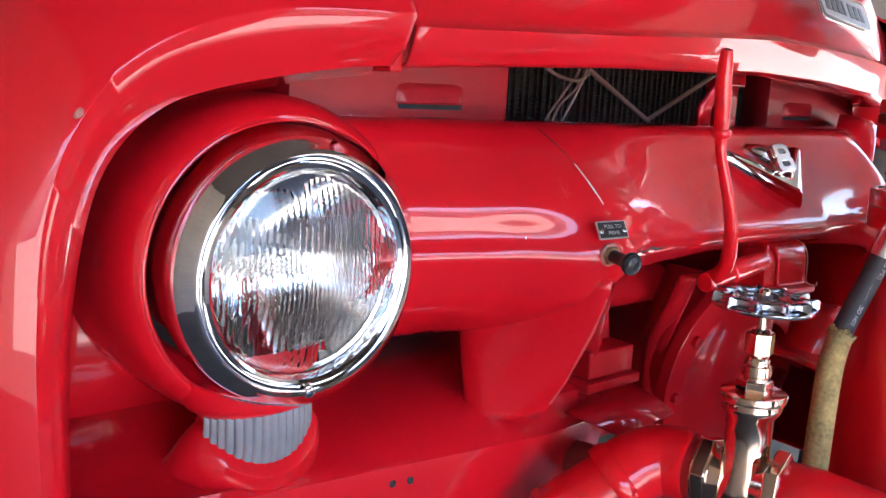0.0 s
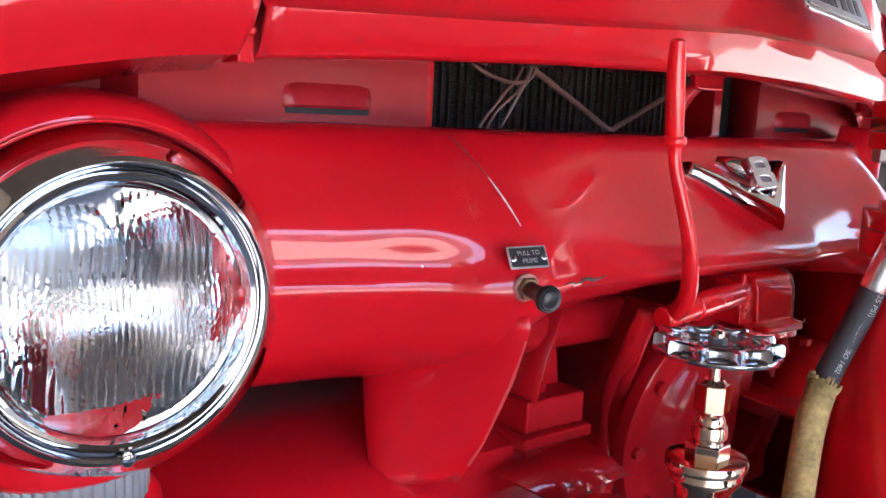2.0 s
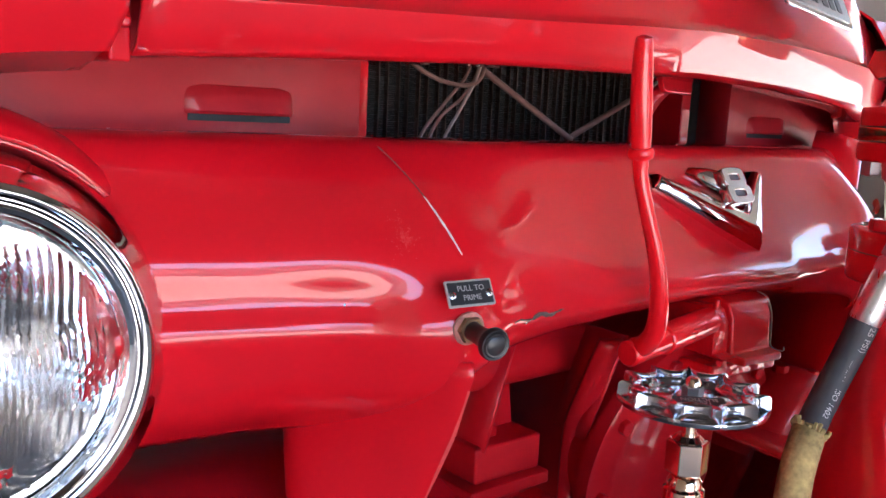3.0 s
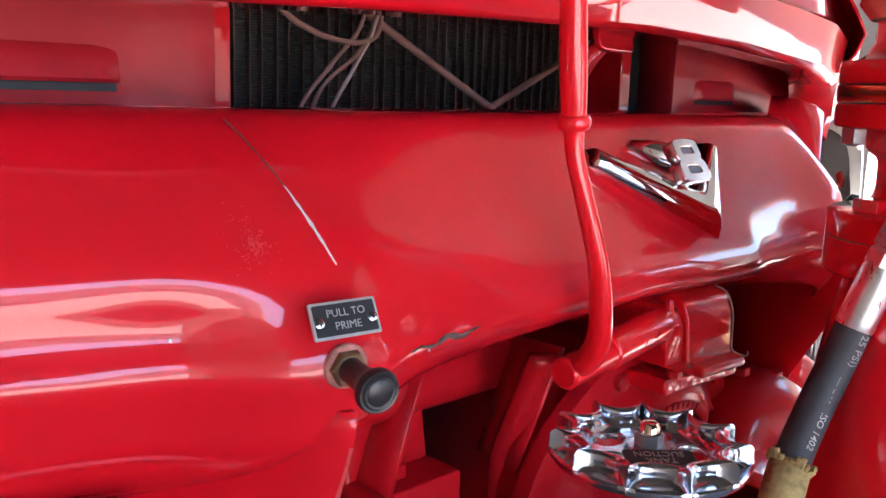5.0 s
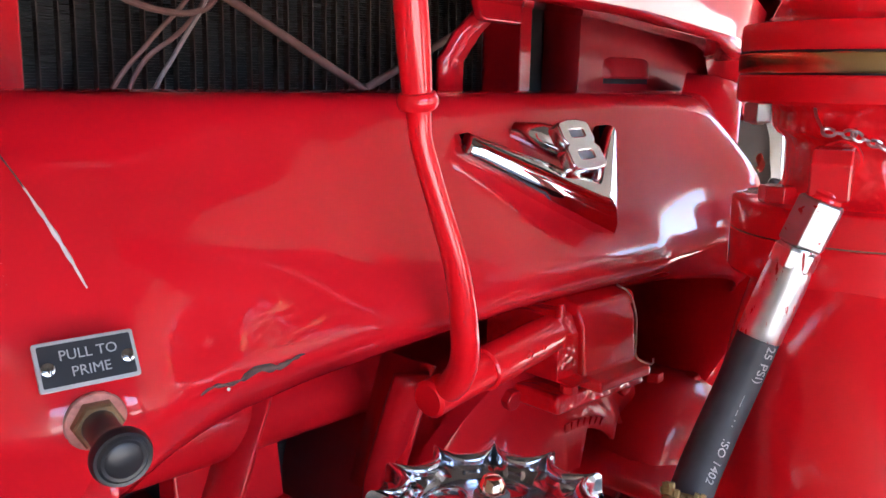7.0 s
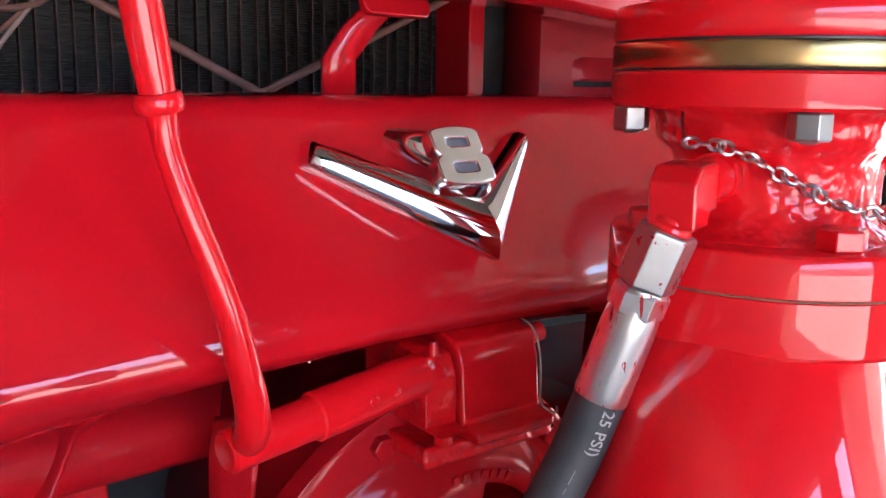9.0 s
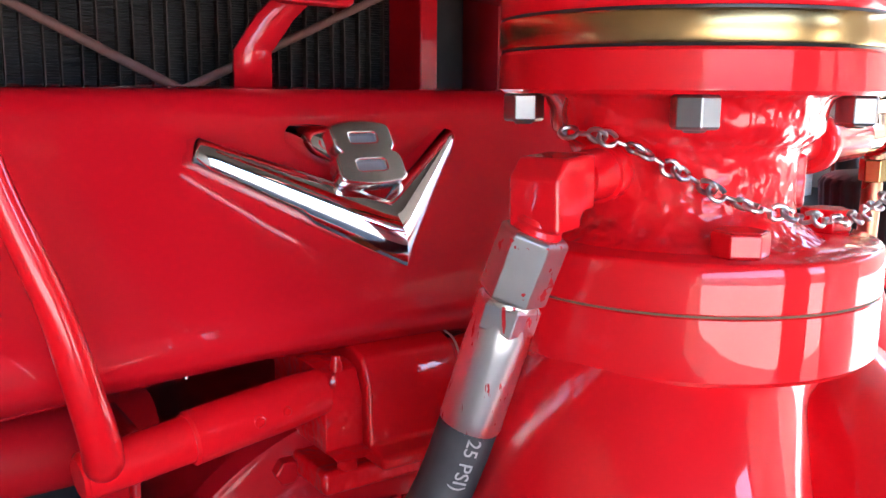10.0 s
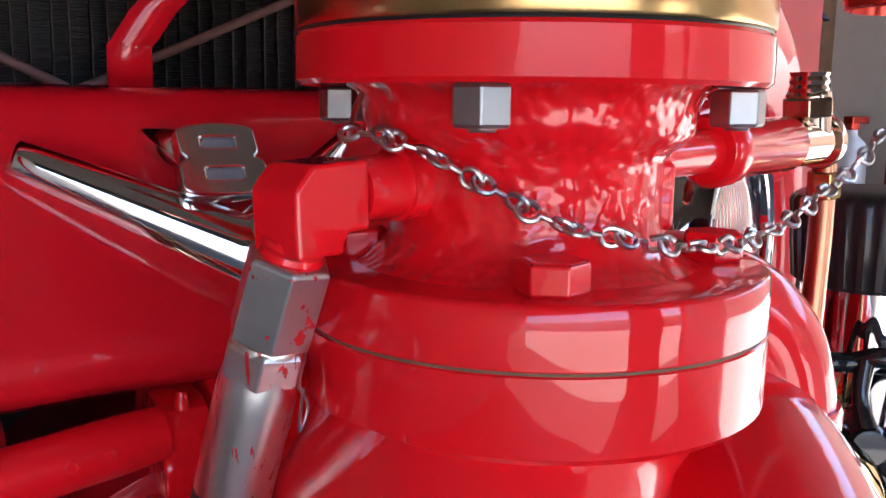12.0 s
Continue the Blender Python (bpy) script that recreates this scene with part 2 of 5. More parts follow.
def hexa(flats, h0, h1, m=None, chamfer=0.0):
    """A hexagonal nut or head, its corners turned down."""
    r = flats / math.sqrt(3)
    c = chamfer or flats * 0.06
    bm = bmesh.new()
    rows = []
    for z, s in ((h0, 0.9), (h0 + c, 1), (h1 - c, 1), (h1, 0.9)):
        rows.append([bm.verts.new((r * s * math.cos(k * math.tau / 6), r * s * math.sin(k * math.tau / 6), z)) for k in range(6)])
    for a, b in zip(rows, rows[1:]):
        for k in range(6):
            bm.faces.new((a[k], a[(k + 1) % 6], b[(k + 1) % 6], b[k]))
    bm.faces.new(rows[0][::-1])
    bm.faces.new(rows[-1])
    if m:
        bm.transform(m)
    return bm


def box(x0, x1, y0, y1, z0, z1, m=None):
    return prism([(x0, y0), (x1, y0), (x1, y1), (x0, y1)], z0, z1, m)


def lerp_table(table, x):
    xs = [row[0] for row in table]
    return [float(np.interp(x, xs, [row[k] for row in table])) for k in range(1, len(table[0]))]


# ---- setting ----
def slab(name, x0, x1, y0, y1, z0, z1, material, label, category):
    return tagged(part(name, box(x0, x1, y0, y1, z0, z1), material, smooth=False), label, category, kind="structure")


slab("ground", -300, 300, -300, 300, -0.2, 0.0, CONCRETE, "pale tan concrete ground running out of the garage", "ground")
DOOR_Y, DOOR_Z = -3.2, 2.3
slab("wall_east", 2.3, 2.5, 0.90, 9.0, 0, 3.4, WALL, "plain beige painted garage wall", "wall")
# Walls and ceiling out of view are added to block and shape daylight.
slab("wall_west", -2.6, -2.4, DOOR_Y, 9.0, 0, 3.4, PLY, "unseen tan garage wall added to the west", "wall")
slab("garage_floor", -2.4, 2.3, DOOR_Y, 8.8, 0.0, 0.012, FLOOR, "concrete garage floor darkened to cut bounced light", "floor")
slab("wall_north", -2.4, 2.3, 8.8, 9.0, 0, 3.4, BOARD, "unseen dark board wall closing the garage", "wall")
slab("ceiling", -2.6, 2.5, DOOR_Y, 9.0, 3.4, 3.6, CEILING, "unseen boarded ceiling, darkened to cut fill light", "ceiling")
slab("lintel_south", -2.6, 2.5, DOOR_Y - 0.2, DOOR_Y, DOOR_Z, 3.6, BOARD, "board wall strip over the open garage door", "wall")
# Unseen lintel, lowered to keep east sky off the bar and emblem.
slab("lintel_east", 2.3, 2.5, -1.4, 0.90, 1.9, 3.4, WALL, "unseen beige strip set low to block east sky", "wall")
slab("wall_southeast", 2.3, 2.5, DOOR_Y, -1.4, 0, 3.4, WALL, "beige garage wall beside the open side bay", "wall")
slab("pillar_south", 0.50, 1.40, DOOR_Y - 0.2, DOOR_Y, 0, DOOR_Z, BOARD, "board wall pier between the two doorways", "pillar")
slab("pillar_corner", 2.25, 2.5, DOOR_Y - 0.2, DOOR_Y, 0, DOOR_Z, BOARD, "board corner pillar of the open garage", "pillar")
# Unseen blocks outdoors, sized and toned to steer the sky reflections.
slab("backdrop_east", 9.0, 9.5, -40, 40, 0, 3.2, BRICK, "unseen brown building added to block the east sky", "building")
slab("backdrop", -30, 30, -22, -21.5, 0, 5.0, STUCCO, "unseen pale building added to shape south reflections", "building")
# ---- fire truck: body ----
XC = -0.065
truck = thing("fire_truck", "glossy red vintage fire truck with chrome round headlights", "fire truck", (XC, 0.3, 0))


SIDE = Matrix.Translation((0.34, 0.12, 0)) @ pose(0, 0, 0, 0, 0, 24) @ Matrix.Translation((-0.34, -0.12, 0))


def mirror(rows):
    return [[(2 * XC - p[0], p[1], p[2]) for p in row] for row in rows]


def outboard(rows):
    """The far side, which wraps back round its headlight."""
    return [[tuple(SIDE @ Vector((2 * XC - 0.105 - p[0], p[1], p[2]))) for p in row] for row in rows]


# front of the grille bar: x, shape of the section
BAR = [
    # x, front y, top y, lowest z, lowest y
    (-0.66, 0.075, 0.150, 0.892, 0.135),
    (-0.55, 0.050, 0.140, 0.892, 0.130),
    (-0.47, 0.028, 0.130, 0.890, 0.125),
    (-0.442, 0.017, 0.126, 0.888, 0.120),
    (-0.415, -0.006, 0.118, 0.888, 0.110),
    (-0.395, -0.022, 0.112, 0.900, 0.060),
    (-0.372, -0.030, 0.108, 0.930, 0.012),
    (-0.350, -0.024, 0.106, 0.948, 0.004),
    (-0.310, -0.011, 0.105, 0.951, 0.026),
    (-0.250, -0.004, 0.106, 0.953, 0.042),
    (-0.170, 0.000, 0.108, 0.955, 0.050),
    (XC, 0.002, 0.109, 0.958, 0.054),
]


def soft_table(table, x, w=0.018):
    """The table's values at x, its corners rounded over a width w."""
    return list(np.mean([lerp_table(table, x + d) for d in np.linspace(-w, w, 9)], axis=0))


def bar_section(x, n=52):
    fy, ty, zl, yl = soft_table(BAR, x if x <= XC else 2 * XC - x)
    if x > XC:  # the far beak is blunter
        fy += 0.020 * min(1.0, max(0.0, (x - 0.08) / 0.14))
    fs = soft_table(BAR, x if x <= XC else 2 * XC - x, 0.055)[0] if x <= XC else fy
    ya, yb = ty - 0.03, fy + 0.010
    s = abs(x - XC)
    w = min(1.0, max(0.0, (s - 0.14) / 0.18))
    full = lambda a, b: b + w * (a - b)  # the beak is fuller towards its ends
    pts = [
        (ty + 0.07, 1.098),
        (ty + 0.02, 1.108),
        (ty - 0.006, 1.1085),
        (ya, 1.102),
        (full(fs + 0.42 * (ty - fs), ya + 0.33 * (fs + 0.010 - ya) - 0.001), full(1.074, 1.070)),
        (full(fs + 0.125 * (ty - fs), ya + 0.68 * (fs + 0.010 - ya) - 0.001), 1.036),
        (yb - 0.001, 1.006),
        (fy + 0.0018, 0.992),
        (fy + 0.001, 0.9845),
        (fy + 0.004, 0.9785),
        (fy + 0.38 * (yl - fy), 0.985 + 0.58 * (zl - 0.985)),
        (yl, zl),
    ]
    return [(x, y, z) for y, z in spline(pts, n)]


xs = sorted(set([round(v, 4) for v in np.linspace(-0.6, 0.45, 136)]))
part("grille_bar", grid([bar_section(x) for x in xs]), RED, truck, "red grille bar with a sharp creased beak", thick=0.003)

# tooth below the bar
TOOTH = [(0.955, -0.429, -0.374, -0.022, 0.0), (0.905, -0.430, -0.369, 0.0, 0.02), (0.88, -0.432, -0.367, 0.014, 0.03), (0.841, -0.434, -0.366, 0.035, 0.03), (0.815, -0.434, -0.368, 0.050, 0.02), (0.796, -0.433, -0.371, 0.062, 0.01)]


def tooth_rows(flip):
    rows = []
    for z in np.linspace(0.965, 0.796, 16):
        xl, xr, yf, bow = lerp_table(sorted(TOOTH), z)
        yl = 0.13 + (0.5 if z > 0.889 else 0.22) * (z - 0.889)
        g = yl - yf
        row = [(xl + 0.018, yl + 0.014, z), (xl + 0.002, yl + 0.004, z), (xl, yl - 0.004, z), (xl + 0.006, yl - 0.022, z), (xl + 0.38 * (xr - xl), yf + 0.5 * g - 0.006, z), (xl + 0.72 * (xr - xl), yf + 0.17 * g - 0.003, z), (xr - 0.006, yf + 0.004, z), (xr, yf, z), (xr + 0.003, yf + 0.008, z), (xr - 0.002, 0.06 + 0.2 * (yf + 0.03), z), (xr - 0.006, 0.14, z)]
        rows.append(row)
    return mirror(rows) if flip else rows


for flip in (False, True):
    part("grille_tooth", grid(tooth_rows(flip)), RED, truck, thick=0.003)

# back panels beside the radiator
for flip in (False, True):
    rows = []
    edge = -0.354 if flip else -0.330
    for z in np.linspace(0.95, 1.30, 9):
        rows.append([(x, 0.19 + (0.03 if x < -0.62 else 0), z) for x in (-0.86, -0.75, -0.63, -0.61, -0.5, -0.42, edge - 0.015, edge - 0.002)] + [(edge, 0.194, z), (edge, 0.23, z)])
    part("side_panel", grid(mirror(rows) if flip else rows), PANELRED, truck, "dull red inner panel with a pressed slot", thick=0.003)

part("inner_panel", grid([[(x, 0.224, z) for x in (-0.87, -0.75, -0.60)] for z in (0.80, 0.90, 0.97)]), RED, truck, thick=0.003)

# apron under the headlights
for flip in (False, True):
    rows = []
    for x in np.linspace(-0.86, -0.24, 20):
        yf = 0.062 + 0.02 * max(0, (x + 0.36) / 0.12)
        zf = 0.790 - 0.02 * (x + 0.6) / 0.3
        rows.append([(x, 0.30, 0.846), (x, 0.19, 0.828), (x, 0.13, 0.815), (x, 0.09, 0.803), (x, yf + 0.008, zf + 0.006), (x, yf, zf), (x, yf - 0.001, zf - 0.01), (x, yf + 0.01, 0.70), (x, yf + 0.03, 0.62)])
    part("apron", grid(outboard(rows) if flip else rows), RED, truck, thick=0.003)

# fender and hood lip: inner edge and outer ridge
INNER = [(-0.853, 0.70), (-0.853, 0.837), (-0.853, 0.889), (-0.851, 0.955), (-0.843, 1.014), (-0.830, 1.061), (-0.810, 1.093), (-0.782, 1.116), (-0.747, 1.129), (-0.691, 1.141), (-0.629, 1.151), (-0.583, 1.155)]
OUTER = [(-0.880, 0.68), (-0.881, 0.853), (-0.882, 0.925), (-0.880, 0.983), (-0.874, 1.039), (-0.862, 1.082), (-0.847, 1.110), (-0.829, 1.134), (-0.806, 1.152), (-0.778, 1.167), (-0.735, 1.182), (-0.689, 1.191), (-0.628, 1.195), (-0.578, 1.196)]



def fender_rows(flip):
    inner, outer = spline(INNER, 140), spline(OUTER, 140)
    rows = []
    for i in range(140):
        (xi, zi), (xo, zo) = inner[i], outer[i]
        k = min(1.0, max(0.0, (zo - 1.03) / 0.14))
        dx, dz = -(1 - k) - 0.08 * k, 0.9 * k
        if flip:
            dx *= 0.2
        mx, mz = (xi + xo) / 2, (zi + zo) / 2
        rows.append([(xi + 0.25 * (xi - xo), 0.115, zi + 0.25 * (zi - zo)), (xi, 0.075, zi), (xi - 0.002, 0.062, zi), (mx, 0.047, mz), (xo, 0.040, zo), (xo + 0.004 * dx, 0.041, zo + 0.004 * dz), (xo + 0.03 * dx, 0.052, zo + 0.03 * dz), (xo + 0.08 * dx, 0.08, zo + 0.08 * dz), (xo + 0.15 * dx, 0.15, zo + 0.13 * dz), (xo + 0.22 * dx, 0.30, zo + 0.17 * dz), (xo + 0.26 * dx, 0.60, zo + 0.2 * dz)])
    return outboard(rows) if flip else rows


for flip in (False, True):
    part("fender", grid(fender_rows(flip)), RED, truck, "red front fender with a rolled headlight surround", thick=0.003)

HOOD = [(-0.571, 1.155, 1.191, 0.058), (-0.45, 1.162, 1.196, 0.056), (-0.287, 1.169, 1.204, 0.054), (-0.135, 1.172, 1.213, 0.052), (-0.03, 1.174, 1.218, 0.052), (0.115, 1.170, 1.216, 0.052), (0.21, 1.163, 1.211, 0.054), (0.297, 1.157, 1.204, 0.058), (0.40, 1.143, 1.19, 0.085)]
rows = []
for x in np.linspace(-0.571, 0.40, 60):
    zi, zo, y = lerp_table(HOOD, x)
    k = 1 - ((x - XC) / 0.53) ** 2
    rows.append([(x, y + 0.045, zi - 0.002), (x, y + 0.006, zi - 0.001), (x, y, zi + 0.003), (x, y - 0.006, (zi + zo) / 2), (x, y - 0.010, zo - 0.003), (x, y - 0.006, zo), (x, y, zo + 0.006), (x, y + 0.008, zo + 0.02 + 0.02 * k), (x, y + 0.02, zo + 0.05 + 0.04 * k), (x, y + 0.05, zo + 0.10 + 0.08 * k), (x, y + 0.14, zo + 0.17 + 0.14 * k), (x, y + 0.4, zo + 0.22 + 0.2 * k), (x, y + 1.0, zo + 0.26 + 0.22 * k)])
part("hood", grid(rows), RED, truck, "red alligator hood with a rolled front lip", thick=0.004)

# radiator core behind the grille
core = part("radiator", box(-0.325, 0.165, 0.262, 0.30, 0.80, 1.32), DARK, truck, "dark finned radiator core", smooth=False)

# ---- more mesh helpers ----


def curve_bm(curve, m=None):
    ob = bpy.data.objects.new("tmp", curve)
    me = bpy.data.meshes.new_from_object(ob)
    bm = bmesh.new()
    bm.from_mesh(me)
    bpy.data.objects.remove(ob)
    bpy.data.curves.remove(curve)
    bpy.data.meshes.remove(me)
    if m:
        bm.transform(m)
    return bm


def words(text, size, m, depth=0.0003):
    """Raised lettering in the plane of m, centred."""
    cu = bpy.data.curves.new("words", "FONT")
    cu.body, cu.size, cu.extrude = text, size, depth
    cu.align_x, cu.align_y = "CENTER", "CENTER"
    cu.resolution_u = 3
    return curve_bm(cu, m)


def plane_of(origin, xdir, ydir):
    x = Vector(xdir).normalized()
    z = x.cross(Vector(ydir)).normalized()
    y = z.cross(x)
    m = Matrix((x, y, z)).transposed().to_4x4()
    m.translation = Vector(origin)
    return m


def filled(outlines, depth, bevel, m=None):
    """A flat plate with holes: closed outlines of (x, y), the first one outside."""
    cu = bpy.data.curves.new("plate", "CURVE")
    cu.dimensions, cu.fill_mode, cu.extrude, cu.bevel_depth, cu.bevel_resolution = "2D", "BOTH", depth, bevel, 2
    for pts in outlines:
        sp = cu.splines.new("POLY")
        sp.points.add(len(pts) - 1)
        sp.use_cyclic_u = True
        for q, (x, y) in zip(sp.points, pts):
            q.co = (x, y, 0, 1)
    return curve_bm(cu, m)


def rounded(x0, x1, y0, y1, r, n=6):
    pts = []
    for cx, cy, a in ((x1 - r, y1 - r, 0), (x0 + r, y1 - r, 90), (x0 + r, y0 + r, 180), (x1 - r, y0 + r, 270)):
        for k in range(n + 1):
            t = radians(a + 90 * k / n)
            pts.append((cx + r * math.cos(t), cy + r * math.sin(t)))
    return pts


def ring_bolts(centre, radius, count, start, maker):
    for k in range(count):
        t = radians(start) + k * math.tau / count
        maker((centre[0] + radius * math.cos(t), centre[1] + radius * math.sin(t)))


FRONT = Euler((radians(90), 0, 0)).to_matrix().to_4x4()  # local z towards the viewer's side, -y


def facing(x, y, z):
    return Matrix.Translation((x, y, z)) @ FRONT


# ---- headlights ----
HX, HZ = -0.667, 0.984


def lens_bm(m, R=0.0853):
    """A domed glass, smooth outside, with upright flutes in bands inside."""
    rings, seg = 56, 180
    bm = bmesh.new()
    skins = []
    for side in (0, 1):
        rows = [[bm.verts.new((0, 0, 0.014 if side == 0 else 0.0105))]]
        for i in range(1, rings + 1):
            r = R * i / rings
            row = []
            for k in range(seg):
                t = k * math.tau / seg
                x, y = r * math.cos(t), r * math.sin(t)
                z = 0.014 * (1 - (r / R) ** 2)
                if side:
                    pitch = 0.0056 if y > 0.018 else (0.0042 if y > -0.03 else 0.0064)
                    ph = abs(math.sin(math.pi * (x + 0.0011 * math.sin(90 * y)) / pitch))
                    z -= 0.0032 + 0.0016 * ph * (1 if r < R * 0.95 else 0)
                row.append(bm.verts.new((x, y, z)))
            rows.append(row)
        skins.append(rows)
        for i in range(rings):
            a, b = rows[i], rows[i + 1]
            for k in range(seg):
                q = [a[k % len(a)], a[(k + 1) % len(a)], b[(k + 1) % seg], b[k]]
                bm.faces.new(list(dict.fromkeys(q)))
    a, b = skins[0][-1], skins[1][-1]
    for k in range(seg):
        bm.faces.new((a[k], a[(k + 1) % seg], b[(k + 1) % seg], b[k]))
    bm.transform(m)
    return bm


def screw_bm(r, m):
    """A round crosshead screw."""
    cross = join(box(-r * 0.62, r * 0.62, -r * 0.12, r * 0.12, r * 0.38, r * 0.5), box(-r * 0.12, r * 0.12, -r * 0.62, r * 0.62, r * 0.38, r * 0.5))
    bm = join(lathe([(r, -r), (r, 0.0), (r * 0.85, r * 0.3), (r * 0.5, r * 0.44), (0, r * 0.47)], 20), cross)
    bm.transform(m)
    return bm


def headlight(x):
    m = facing(x, 0, HZ)
    f = lambda prof: [(r, -y) for r, y in prof]
    shell = part("headlight", lathe(f([(0.1235, 0.0925), (0.1242, 0.0905), (0.1262, 0.0900), (0.130, 0.0922), (0.136, 0.0995), (0.142, 0.117), (0.145, 0.148), (0.146, 0.20), (0.146, 0.26)]), 96, m), RED, truck, "round sealed headlight in a red housing")
    part("bezel", lathe(f([(0.120, 0.096), (0.1240, 0.0915), (0.1234, 0.0868), (0.1216, 0.0788), (0.1186, 0.0693), (0.1148, 0.0610), (0.1098, 0.0556), (0.1052, 0.0515), (0.1026, 0.0487), (0.1008, 0.0469), (0.099, 0.0462), (0.0965, 0.0485), (0.0955, 0.0535), (0.0945, 0.0565), (0.0935, 0.0545), (0.0925, 0.0495), (0.090, 0.0475), (0.0875, 0.0490), (0.0862, 0.054), (0.0855, 0.062)]), 128, m), CHROME, shell, "polished chrome bezel ring")
    glass = part("lens", lens_bm(facing(x, 0.060, HZ)), GLASS, shell, "fluted clear glass lens")
    glass.visible_shadow = False
    part("reflector", lathe(f([(0.0856, 0.0625)] + [(r, 0.064 + 0.055 * (1 - (r / 0.0856) ** 2)) for r in np.linspace(0.0850, 0.0, 18)]), 72, m), MIRROR, shell, "silvered reflector bowl")
    part("bulb", lathe([(0.0, 0.0), (0.012, 0.0), (0.012, 0.010), (0.009, 0.018), (0.0, 0.021)], 24, facing(x, 0.112, HZ)), STEEL, shell)
    part("screw", screw_bm(0.0052, facing(x, 0.048, HZ - 0.0995) @ pose(0, 0, 0, 12)), CHROME, shell)
    # parking lamp below
    n = 136
    lx, lz = x - 0.021, 0.866
    rows = []
    for k in range(n + 1):
        u = k / n
        t = radians(-75 + 150 * u)
        rr = 0.0500 + 0.0024 * abs(math.sin(math.pi * 17 * u))
        sx, sy = lx + 0.0525 * math.sin(t), 0.108 - 0.0410 * math.cos(t)
        px, py = lx + 0.0525 * math.sin(t) * rr / 0.0505, 0.108 - 0.0410 * math.cos(t) * rr / 0.0505
        low = 0.819 + 0.028 * (abs(u - 0.5) * 2) ** 2.2
        rows.append([(px, py, 0.867), (px, py - 0.0005, 0.860), (px, py - 0.0008, 0.84), (px * 0.99 + lx * 0.01, py + 0.001, low + 0.004), (sx * 0.98 + lx * 0.02, sy + 0.003, low), (sx * 0.9 + lx * 0.1, sy + 0.010, low - 0.003)])
    lamp = part("parking_lamp", grid(rows), LAMPGLASS, shell, "ribbed clear parking lamp lens", thick=0.002)
    rows = []
    for k in range(49):
        t = radians(-105 + 210 * k / 48)
        sx, cy = math.sin(t), math.cos(t)
        low = 0.819 + 0.03 * abs(sx) ** 2
        shape = ((0.082, 0.128, 0.062, 0.918), (0.072, 0.114, 0.054, 0.894), (0.065, 0.108, 0.0495, 0.874), (0.0605, 0.107, 0.0465, 0.8675), (0.056, 0.107, 0.0415, 0.8645), (0.050, 0.108, 0.034, 0.857), (0.050, 0.108, 0.034, low + 0.004), (0.056, 0.107, 0.0425, low - 0.001), (0.062, 0.108, 0.047, low - 0.008), (0.070, 0.118, 0.051, low - 0.028), (0.082, 0.142, 0.055, low - 0.05))
        rows.append([(lx + rx * sx, yc - ry * cy, z) for rx, yc, ry, z in shape])
    part("lamp_housing", grid(rows), RED, shell)
    return shell


headlight(HX)
far = headlight(0.425)
short = bmesh.new()
short.from_mesh(far.data)
bmesh.ops.delete(short, geom=[v for v in short.verts if v.co.y > 0.155], context="VERTS")
short.to_mesh(far.data)
short.free()
for ob in (far, *far.children):
    ob.data.transform(Matrix.Translation((-0.028, -0.030, 0)) @ SIDE)

# ---- bolts, slots and marks on the body ----
for flip in (False, True):
    f = (lambda x: 2 * XC - x) if flip else (lambda x: x)
    rows = []
    for u in np.linspace(0, 1, 25):
        x = -0.488 + 0.094 * u
        e = min(1.0, 6 * u, 6 * (1 - u)) ** 0.5
        rows.append([(f(x), 0.1895, 1.144 - 0.004 * (1 - e)), (f(x), 0.1885 - 0.003 * e, 1.141 - 0.004 * (1 - e)), (f(x), 0.188 - 0.0048 * e, 1.133), (f(x), 0.188 - 0.0075 * e, 1.1225), (f(x), 0.1885 - 0.0065 * e, 1.1203), (f(x), 0.1885 - 0.002 * e, 1.1215)])
    part("louvre", grid(rows), PANELRED, truck, "pressed louvre over a dark slot")
    # Dark strip stands in for the shaded opening under the louvre.
    part("slot", box(min(f(-0.484), f(-0.398)), max(f(-0.484), f(-0.398)), 0.1862, 0.1888, 1.1150, 1.1212), DARK, truck, smooth=False)
    part("panel_bolt", screw_bm(0.006, facing(f(-0.542), 0.186, 1.102)), STEEL, truck)
    part("housing_bolt", hexa(0.010, 0, 0.005, facing(f(-0.716), 0.222, 0.852)), STEEL, truck)

for x, z in ((-0.566, 0.772), (-0.545, 0.770)):
    part("bolt_hole", lathe([(0.0, -0.0005), (0.0035, -0.0005), (0.0038, 0.0006), (0.003, 0.001), (0.0, 0.0002)], 16, facing(x, 0.0610, z)), BLACK, truck)

# worn line along the crease of the bar


def on_bar(x, z):
    """The front of the bar at x and height z."""
    sec = bar_section(x, 400)
    k = min(range(60, 370), key=lambda i: abs(sec[i][2] - z) + (0 if sec[i][1] < 0.14 else 1))
    return Vector(sec[k])


def on_bar_patch(name, pts, width, material, label=""):
    rows = []
    for (x, z), w in zip(pts, width):
        p = on_bar(x, z)
        q, r_ = on_bar(x - w, z), on_bar(x + w, z)
        rows.append([q + Vector((0, -0.0004, 0.0004)), p + Vector((0, -0.0011, 0.0008)), r_ + Vector((0, -0.0004, 0.0004))])
    part(name, grid(rows), material, truck, label)


